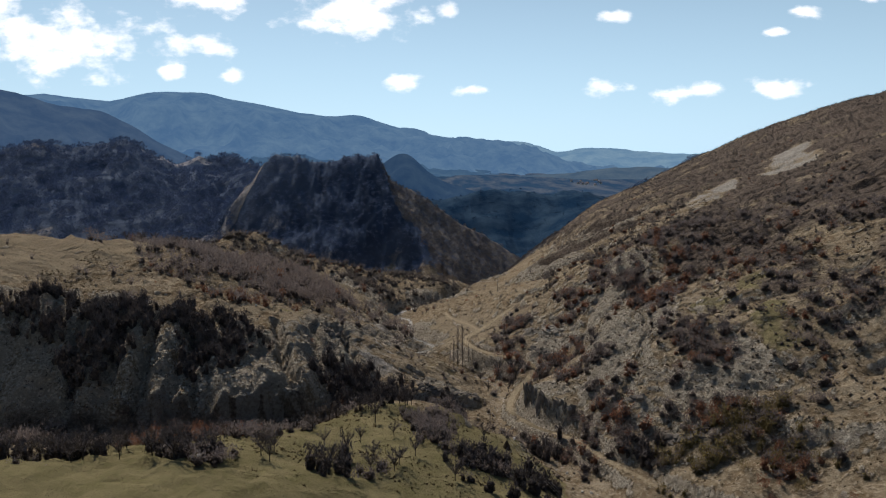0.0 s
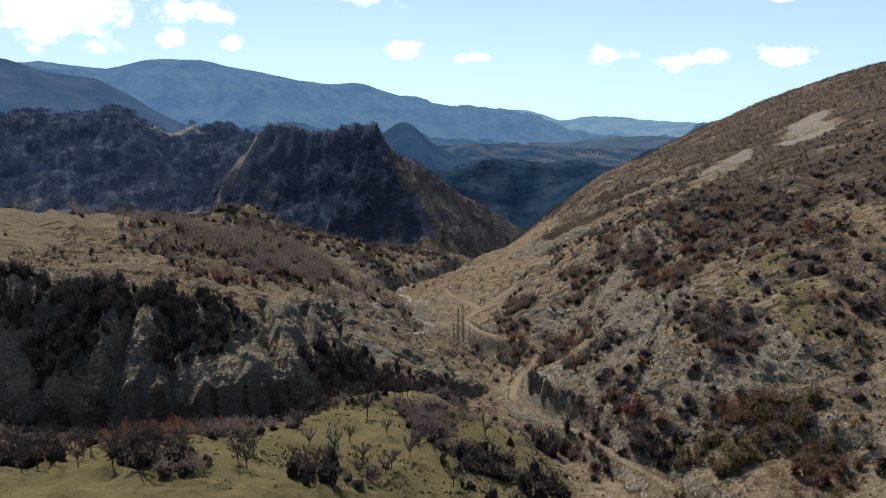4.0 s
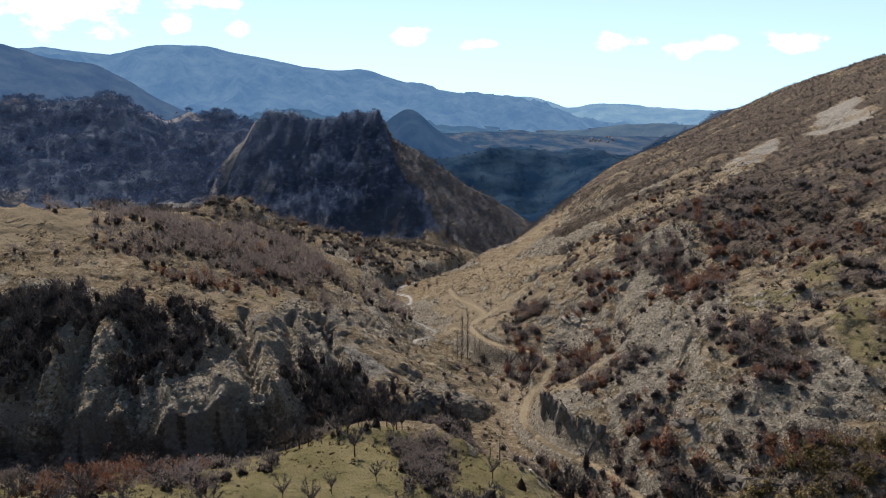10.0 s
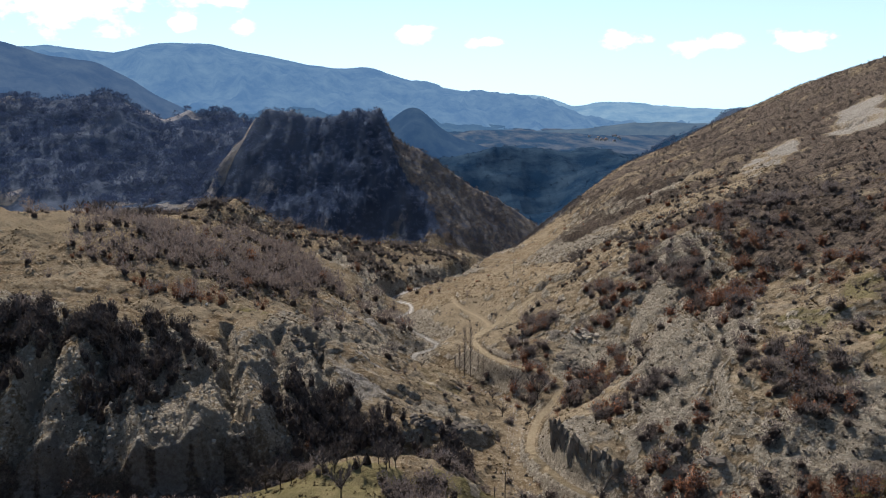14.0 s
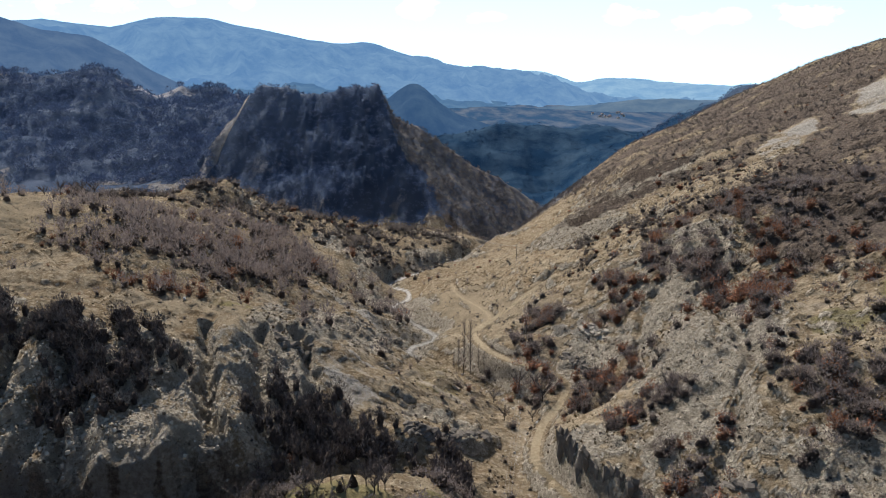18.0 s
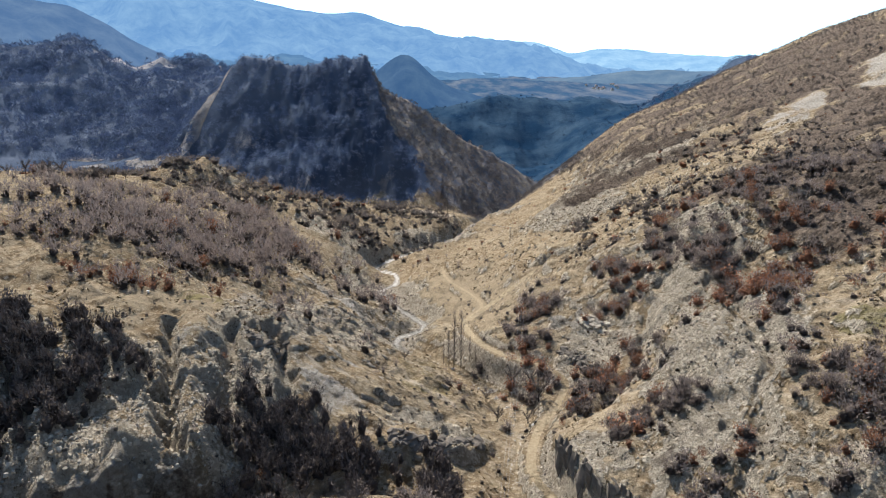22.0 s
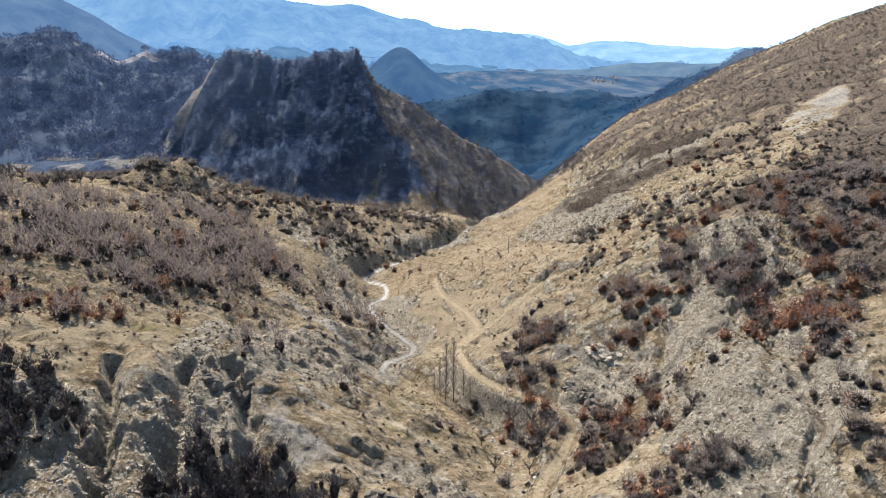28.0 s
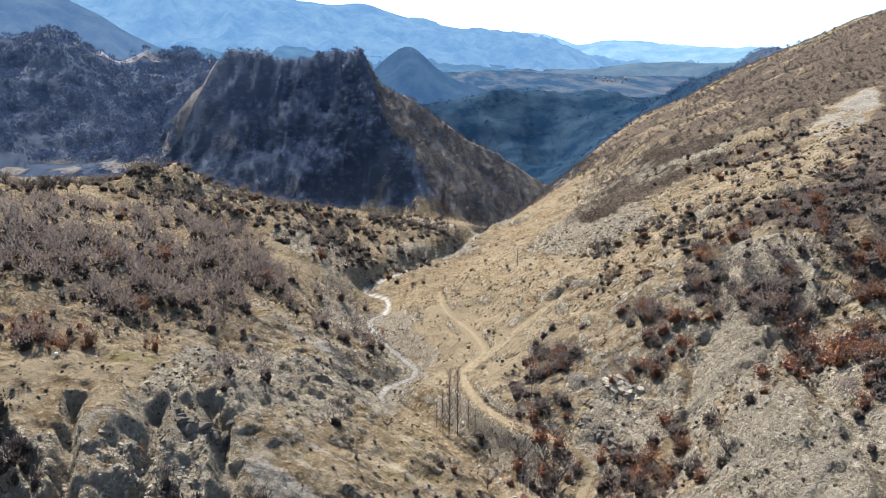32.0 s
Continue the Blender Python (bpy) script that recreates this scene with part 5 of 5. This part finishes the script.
def wood(label, xs, ys, count, keep_fn, size, mat=WOOD_HAZED):
    x, y = rng.uniform(*xs, count), rng.uniform(*ys, count)
    keep = keep_fn(x, y)
    x, y = x[keep], y[keep]
    z = height(x, y)
    scatter("bare_wood", wood_variants, [mat], [(a, b, c - 0.3, rng.uniform(0, 6.28), rng.uniform(0.6, 1.15) * size, rng.integers(0, 5)) for a, b, c in zip(x, y, z)], label, "wood")


def on_hill(x, y):
    open_ground = region(x, y, -231, 447, 10, 62, -25, 0.3) + region(x, y, -50, 368, 9, 9) + region(x, y, -300, 402, 50, 12)
    return (open_ground < 0.4) & (rng.uniform(0, 1, len(x)) < 0.9)


def lit_flank(x, y):
    return sunny_flank(x, y) > 0.5


wood("dense leafless wood on the hill's front, haze and shade put into its blue", (-290, 110), (352, 540), 5600, lambda x, y: on_hill(x, y) & ~lit_flank(x, y), 0.8)
wood("leafless wood on the hill's flank, sunlight put into its brown", (-90, 120), (348, 540), 2600, lambda x, y: on_hill(x, y) & lit_flank(x, y), 0.75, WOOD_SUNLIT)
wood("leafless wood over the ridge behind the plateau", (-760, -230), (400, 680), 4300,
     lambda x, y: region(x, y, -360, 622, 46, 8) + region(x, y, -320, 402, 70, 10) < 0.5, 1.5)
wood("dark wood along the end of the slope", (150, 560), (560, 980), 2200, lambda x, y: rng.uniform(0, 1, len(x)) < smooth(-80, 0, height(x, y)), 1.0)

# ---- single trees ----
def tree_arrays(tall, wide, limbs, twig_count, twig_width, upright=0.5):
    trunk = [rod((0, 0, -0.4), (0.05, 0.02, tall * 0.35), tall * 0.022, tall * 0.016, 6)]
    top = np.array([0.05, 0.02, tall * 0.35])
    arms, tips = [], []
    for k in range(limbs):
        a = 2.4 * k + rng.uniform(-0.4, 0.4)
        s = rng.uniform(0.55, 1.0)
        start = top * (rng.uniform(0.6, 1.0))
        mid = start + np.array([math.cos(a) * wide * 0.25 * s, math.sin(a) * wide * 0.25 * s, tall * 0.22 * (0.6 + upright)])
        tip = mid + np.array([math.cos(a) * wide * 0.25 * s, math.sin(a) * wide * 0.25 * s, tall * 0.25 * (0.6 + upright) * s])
        arms += [rod(start, mid, tall * 0.011, tall * 0.007, 4), rod(mid, tip, tall * 0.007, tall * 0.002)]
        tips += [(start, mid), (mid, tip), (mid, tip)]
    twigs = []
    pick = rng.integers(0, len(tips), twig_count)
    t = rng.uniform(0.1, 1, twig_count)[:, None]
    a, b = np.array([tips[k][0] for k in pick]), np.array([tips[k][1] for k in pick])
    base = a + (b - a) * t
    way = rng.normal(size=(twig_count, 3)) * 0.5 + (0, 0, upright)
    way += 0.5 * (base * (1, 1, 0)) / max(wide, 1)
    way *= (rng.uniform(0.08, 0.2, twig_count) * tall)[:, None]
    return joined(trunk), joined(arms), slivers(base, way, twig_width)


ORCHARD = [tuple(model(nm, arr, mt) for nm, arr, mt in zip(("trunk", "limb", "crown"), tree_arrays(rng.uniform(5.4, 7.4), rng.uniform(5.0, 6.6), 9, 460, 0.10), (BARK, BARK, TWIG_DARK))) for _ in range(5)]


def bare_tree(x, y, size, k, label="leafless dark fruit tree standing in the meadow", group="trees in the meadow", models=None):
    ob = empty("bare_tree", x, y, lay(x, y), label, "tree", group)
    ob.rotation_euler[2], ob.scale = rng.uniform(0, 6.28), (size, size, size)
    for nm, data in zip(("trunk", "limb", "crown"), (models or ORCHARD)[k]):
        part(nm, data, ob)
    return ob


for k, (x, y, size) in enumerate([(-29, -137, 1.4), (-19, -132, 1.1), (-44, -136, 1.0), (-13, -130, 1.0), (-64, -146, 1.5), (-80, -140, 1.1), (-63, -126, 0.9),
                                  (-110, -136, 1.2), (-99, -141, 1.2), (-104, -121, 1.0), (-93, -133, 1.1), (-34, -115, 0.8), (-27, -119, 1.0), (-22, -90, 1.5)]):
    bare_tree(x, y, size, k % 5)
for k, (x, y, size) in enumerate([(-68, -131, 1.1), (-59, -133, 1.0), (-47, -133, 1.1), (-19, -124, 0.9), (-30, -127, 0.9), (13, -89, 0.9), (-24, -112, 0.9), (-12, -126, 1.0),
                                  (-40, -101, 1.0), (3, -128, 1.1), (-8, -118, 0.9), (-36, -125, 0.8), (-15, -104, 0.8), (-3, -106, 1.0), (8, -113, 1.0), (-74, -118, 1.0)]):
    bare_tree(x, y, size, (k + 2) % 5)
for k in range(30):
    x, y = rng.uniform(-125, -45), rng.uniform(-150, -92)
    bare_tree(x, y, rng.uniform(0.7, 1.2), int(rng.integers(0, 5)))
for k in range(16):
    x = rng.uniform(-60, -8)
    bare_tree(x, -76 - 0.35 * (x + 35) * (x < -35) + rng.uniform(-4, 3), rng.uniform(0.8, 1.3), int(rng.integers(0, 5)), "leafless tree at the meadow's rim")
for x, y, size in ((33, 3, 1.5), (31, 10, 1.1), (48, -12, 0.9), (41, -17, 0.9), (17, 8, 0.8), (-10, 27, 0.7), (61, -38, 1.0), (64, -17, 0.9), (20, -4, 0.9), (29, -4, 0.8), (26, 16, 1.1)):
    bare_tree(x, y, size, int(rng.integers(0, 5)), "leafless tree beside the stream", "trees along the stream")
for k in range(14):
    x, y = -222 + 4.2 * k + rng.uniform(-2, 2), 168 + rng.uniform(-9, 9)
    bare_tree(x, y, rng.uniform(0.9, 1.4), int(rng.integers(0, 5)), "small leafless tree on the plateau field", "trees on the plateau")

POPLAR = []
for _ in range(3):
    tall = 20.0
    trunk = rod((0, 0, -0.5), (0.2, 0.1, tall * 0.95), 0.13, 0.03, 6)
    arms, tips = [], []
    for k in range(34):
        z0, a = tall * (0.12 + 0.8 * k / 34), 2.4 * k
        reach = rng.uniform(0.7, 1.5) * (1.1 - 0.6 * k / 34)
        p0 = np.array([0.2 * z0 / tall, 0.1 * z0 / tall, z0])
        p1 = p0 + (math.cos(a) * reach, math.sin(a) * reach, rng.uniform(1.6, 3.0))
        arms.append(rod(p0, p1, 0.06, 0.02))
        tips.append((p0, p1))
    count = 420
    pick = rng.integers(0, len(tips), count)
    a, b = np.array([tips[k][0] for k in pick]), np.array([tips[k][1] for k in pick])
    base = a + (b - a) * rng.uniform(0.2, 1, count)[:, None]
    way = rng.normal(size=(count, 3)) * 0.3 + (0, 0, 1.2)
    POPLAR.append((model("trunk", trunk, BARK), model("limb", joined(arms), BARK), model("crown", slivers(base, way * (1.6, 1.6, 0.8), 0.075), TWIG)))
for k, (x, y, size) in enumerate(((7, 37, 1.05), (9.5, 35.5, 1.1), (5.2, 38.4, 0.72), (12.6, 35, 0.5), (3.2, 41, 0.42), (14.5, 32.6, 0.36))):
    ob = empty("poplar", x, y, lay(x, y), "tall narrow leafless poplar by the stream", "tree", "poplars by the stream")
    ob.rotation_euler[2], ob.scale = 1.3 * k, (size * 1.1, size * 1.1, size)
    for nm, data in zip(("trunk", "limb", "crown"), POPLAR[k % 3]):
        part(nm, data, ob)

# ---- stones ----
def stone_arrays(flat=0.7, corners=13):
    """An angular stone: the hull of a box with broken corners."""
    bm = bmesh.new()
    for _ in range(corners):
        q = rng.normal(size=3)
        q = q / np.sum(np.abs(q) ** 4) ** 0.25 * rng.uniform(0.36, 0.54)
        bm.verts.new((q[0], q[1], q[2] * flat))
    bmesh.ops.convex_hull(bm, input=bm.verts)
    bmesh.ops.delete(bm, geom=[v for v in bm.verts if not v.link_faces], context="VERTS")
    bmesh.ops.triangulate(bm, faces=bm.faces[:])
    bm.verts.index_update()
    out = np.array([v.co[:] for v in bm.verts]), np.array([[v.index for v in f.verts] for f in bm.faces])
    bm.free()
    return out


STONES = [stone_arrays(rng.uniform(0.5, 0.9)) for _ in range(5)]
CRAGS = [stone_arrays(1.0, 20) for _ in range(6)]


def stones(name, mat, count, box, weight, sizes, label):
    x, y = rng.uniform(box[0], box[1], count), rng.uniform(box[2], box[3], count)
    keep = (rng.uniform(0, 1, count) < weight(x, y)) & (to_line(x, y, ROAD)[0] > 2.2)
    x, y = x[keep], y[keep]
    z = height(x, y)
    size = sizes[0] + (sizes[1] - sizes[0]) * rng.uniform(0, 1, len(x)) ** 3
    scatter(name, [(v, f, np.zeros(len(f))) for v, f in STONES], [mat],
            [(a, b, c - 0.12 * s, rng.uniform(0, 6.28), s, rng.integers(0, 5)) for a, b, c, s in zip(x, y, z, size)], label, "stones", False)


stones("rubble", STONE, 26000, (-150, 130, -125, 110), lambda x, y: 0.75 * stony_zone(x, y) * (0.3 + 0.7 * smooth(-0.2, 0.5, fbm(x, y, 8, 2, 241))), (0.2, 1.1), "broken grey rock on the bare slopes")
stones("dark_rubble", STONE_DARK, 5000, (-150, 130, -125, 160), lambda x, y: 0.6 * stony_zone(x, y), (0.25, 1.4), "dark broken rock in the slopes")
stones("stream_stones", STONE_PALE, 9000, (-50, 80, -150, 240), lambda x, y: smooth(3.0, 0.6, to_line(x, y, STREAM)[0]) * (0.3 + 0.5 * smooth(45, 75, y)), (0.2, 0.8), "pale stones in the stream bed")

stones("rubble", STONE, 15000, (-140, -44, -76, 6), lambda x, y: 0.8 * cliff_zone(x, y) * (0.25 + 0.75 * smooth(-0.3, 0.4, fbm(x, y, 9, 3, 243))), (0.25, 1.7), "crumbling grey rock on the eroded face")
BOULDERS = [model("boulder", s, STONE_PALE) for s in STONES]
for k in range(46):
    x, y, _ = STREAM[12 + int(rng.integers(0, 40))]
    x, y = x + rng.normal() * 2.2, y + rng.uniform(-5, 5)
    ob = tagged(new("boulder", BOULDERS[k % 5]), "pale grey boulder in the stream bed", "boulder", "boulders in the stream")
    ob.location, ob.rotation_euler[2] = (x, y, lay(x, y) + 0.1), rng.uniform(0, 6.28)
    ob.scale = [rng.uniform(0.6, 1.5)] * 3


def rock_mass(label, line, inward, tall, mat, wide=2.0, rows=2, top=None):
    """A face of upright blocks along a line, each block a part."""
    x0, y0 = line[0]
    base = empty("rock_outcrop", x0, y0, lay(x0, y0), label, "rock")
    for (ax, ay), (bx, by) in zip(line, line[1:]):
        count = max(1, int(math.hypot(bx - ax, by - ay) / (wide * 0.55)))
        for k in range(count):
            for row in range(rows):
                s = (k + rng.uniform(-0.4, 0.9)) / count
                x = ax + (bx - ax) * s + inward[0] * (row * wide * 0.6 + rng.uniform(-0.7, 0.9))
                y = ay + (by - ay) * s + inward[1] * (row * wide * 0.6 + rng.uniform(-0.7, 0.9))
                size = rng.uniform(0.45, 1.0) ** 1.6
                h, w, d = tall * size * rng.uniform(0.9, 1.5), wide * (0.7 + 1.8 * size * rng.uniform(0.6, 1.2)), wide * (0.6 + 1.0 * size)
                v, f = CRAGS[int(rng.integers(0, 6))]
                ob = part("block", model("block", (v * (w, d, h) + rng.normal(size=v.shape) * 0.08, f), mat), base)
                ob.location = (x - x0, y - y0, lay(x, y) - lay(x0, y0) + h * rng.uniform(-0.12, 0.08))
                if top is not None:
                    # columns under a flat brow
                    ob.scale = (1.75 * wide / w, 1.2 * wide / d, tall * rng.uniform(1.0, 1.25) / h)
                    ob.location.z = top + rng.uniform(-0.9, 0.15) - 0.45 * h * ob.scale[2] - lay(x0, y0)
                ob.rotation_euler = (rng.normal() * 0.16, rng.normal() * 0.16, math.atan2(by - ay, bx - ax) + rng.normal() * 0.6)
    return base


rock_mass("dark upright rock face over the dirt track", [(32.5, -38), (35.5, -47), (41.5, -57), (46, -63)], (0.9, 0.35), 8.5, STONE_DARK, 1.7, 2, 3.4)
rock_mass("dark rock ledges above the stream bed", [(-9, -33), (0, -31), (8, -27), (15, -22)], (-0.3, 0.9), 1.9, STONE_DARK, 2.0, 3)
rock_mass("dark rock ledges above the bend of the stream", [(-37, 57), (-31, 58), (-25, 63), (-20, 70)], (-0.4, 0.6), 1.1, STONE_DARK, 1.3)
rock_mass("grey rock ledges at the foot of the slope", [(41, 19), (45, 15), (48, 9), (50, 1)], (0.6, 0.6), 2.0, STONE_DARK, 1.5, 3)
rock_mass("pale grey outcrop of bare rock on the slope", [(49, 28), (52, 24), (56, 19)], (0.5, 0.7), 1.8, STONE, 1.5, 4)
rock_mass("dark rock at the plateau's eroded corner", [(-53, -6), (-49, -10), (-45, -8), (-42, -3)], (-0.2, 0.9), 2.6, STONE_DARK, 2.0)
rock_mass("broken grey rock low on the slope", [(58, -68), (61, -73), (66, -78)], (0.8, 0.3), 1.3, STONE_DARK, 1.5)
rock_mass("broken dark rock low on the slope", [(70, -95), (74, -99), (79, -101)], (0.4, 0.8), 2.6, STONE_DARK, 2.4)

# ---- traces of people at work ----
def haystack(x, y, tall):
    ob = empty("haystack", x, y, lay(x, y), "dark weathered conical haystack in the meadow", "haystack", "haystacks")
    rings, v, f = 7, [], []
    for k in range(rings):
        s = k / (rings - 1)
        r = tall * 0.36 * (1 - s) ** 0.8 * (1.0 + 0.15 * math.sin(3 * s)) + 0.06
        for j in range(14):
            a = 2 * math.pi * j / 14
            q = r * (1 + 0.08 * rng.normal())
            v.append((q * math.cos(a), q * math.sin(a), tall * s - 0.1))
    for k in range(rings - 1):
        for j in range(14):
            a, b = k * 14 + j, k * 14 + (j + 1) % 14
            f += [(a, b, b + 14), (a, b + 14, a + 14)]
    part("hay", model("hay", (np.array(v), np.array(f)), HAY, True), ob)
    part("stake", model("stake", rod((0, 0, tall * 0.8), (0.03, 0, tall * 1.2), 0.05, 0.04, 6), POLE), ob, "bare wooden stake")


haystack(20.5, -88, 3.4)
haystack(-18, -76, 3.0)
haystack(-20.5, -77.5, 2.4)


def hive(x, y):
    ob = empty("beehive", x, y, lay(x, y), "small white hive-like wooden box in the grass", "beehive", "beehives")
    for nm, size, z in (("body", (0.6, 0.55, 0.62), 0.31), ("lid", (0.7, 0.64, 0.1), 0.66)):
        bm = bmesh.new()
        bmesh.ops.create_cube(bm, size=1)
        bmesh.ops.scale(bm, vec=size, verts=bm.verts)
        bmesh.ops.bevel(bm, geom=bm.edges[:], offset=0.03, segments=1, affect="EDGES")
        data = bpy.data.meshes.new(nm)
        bm.to_mesh(data)
        bm.free()
        data.materials.append(PAINT)
        part(nm, data, ob).location = (0, 0, z)


# the last two stand for small white objects, built as hives
for x, y in ((-68.1, -140.5), (-66.1, -137.5), (-65, -138.2), (-59.5, -142.5), (-86, 7), (24.2, -76.4)):
    hive(x, y)


def pole(x, y, tall, arm=True, label="weathered wooden power pole"):
    ob = empty("power_pole", x, y, lay(x, y), label, "pole", "power poles")
    part("post", model("post", rod((0, 0, -0.5), (0, 0, tall), 0.16, 0.11, 8), POLE), ob)
    if arm:
        part("crossarm", model("crossarm", rod((-0.9, 0, tall - 0.35), (0.9, 0, tall - 0.35), 0.07, 0.07, 4), POLE), ob)
        for k in (-0.8, 0.0, 0.8):
            part("insulator", model("insulator", rod((k, 0, tall - 0.3), (k, 0, tall - 0.02 + 0.1), 0.06, 0.05, 6), PAINT), ob, "pale porcelain insulator")
    return Vector((x, y, lay(x, y) + tall))


tops = [pole(46, -178, 8.5), pole(16.5, -66, 8.0), pole(30, 32, 8.5), pole(36, 150, 8.5), pole(8, 291, 9.5)]
pole(3.5, 291, 9.5, False)
pole(13.5, -70, 3.2, False, "short wooden post in the meadow")
for a, b in zip(tops, tops[1:]):
    for k in (-0.8, 0.0, 0.8):
        pts = []
        for s in range(17):
            t = s / 16
            q = a.lerp(b, t)
            pts.append((q.x + k, q.y, q.z + 0.1 - 4 * 0.03 * (b - a).length * t * (1 - t)))
        arr = joined([rod(p, q, 0.018, 0.018) for p, q in zip(pts, pts[1:])])
        tagged(new("power_wire", model("power_wire", arr, WIRE)), "thin aluminium power wire strung between poles", "wire", "power wires")

# ---- a far village ----
def house(x, y, w, d, h, turn):
    ob = empty("house", x, y, lay(x, y), "small pale house with a red tiled roof", "house", "village houses")
    ob.rotation_euler[2] = turn
    walls = np.array([(sx * w / 2, sy * d / 2, z) for z in (-2.0, h) for sx, sy in ((-1, -1), (1, -1), (1, 1), (-1, 1))])
    sides = np.array([(0, 1, 5), (0, 5, 4), (1, 2, 6), (1, 6, 5), (2, 3, 7), (2, 7, 6), (3, 0, 4), (3, 4, 7)])
    part("wall", model("wall", (walls, sides), PLASTER), ob)
    o = 0.5
    roof_v = np.array([(-w / 2 - o, -d / 2 - o, h), (w / 2 + o, -d / 2 - o, h), (w / 2 + o, d / 2 + o, h), (-w / 2 - o, d / 2 + o, h), (-w / 2, 0, h + d * 0.4), (w / 2, 0, h + d * 0.4)])
    roof_f = np.array([(0, 1, 5), (0, 5, 4), (2, 3, 4), (2, 4, 5), (1, 2, 5), (3, 0, 4), (0, 2, 1), (0, 3, 2)])
    part("roof", model("roof", (roof_v, roof_f), TILE), ob, "red tiled roof")


for k in range(14):
    y = 2150 + rng.uniform(-140, 240)
    house(0.212 * (y + 200) + rng.uniform(-60, 70), y, rng.uniform(7, 9.5), rng.uniform(6, 7.5), rng.uniform(3.5, 5), rng.uniform(0, 3.1))

# ---- woods on the far slopes ----
far_variants = []
for k in range(4):
    q = rng.normal(size=(12, 3))
    q = q / np.linalg.norm(q, axis=1)[:, None]
    far_variants.append(variant((slivers(q * (3.4, 3.4, 1.5) + (0, 0, 2.0), q * (1.8, 1.8, 1.2) + (0, 0, 1.2), 2.2), 0)))
x, y = rng.uniform(-700, 700, 7000), rng.uniform(640, 1900, 7000)
r, b = np.hypot(x, y + 250), x / (y + 250)
keep = (r > 900) & (np.abs(b) < 0.75) & (rng.uniform(0, 1, len(x)) < 0.35 + 0.6 * smooth(-0.2, 0.4, fbm(x, y, 160, 3, 251))) & (smooth(1650, 1900, r) * smooth(-0.12, 0.05, b) < rng.uniform(0, 1, len(x)))
x, y = x[keep], y[keep]
z = height(x, y)
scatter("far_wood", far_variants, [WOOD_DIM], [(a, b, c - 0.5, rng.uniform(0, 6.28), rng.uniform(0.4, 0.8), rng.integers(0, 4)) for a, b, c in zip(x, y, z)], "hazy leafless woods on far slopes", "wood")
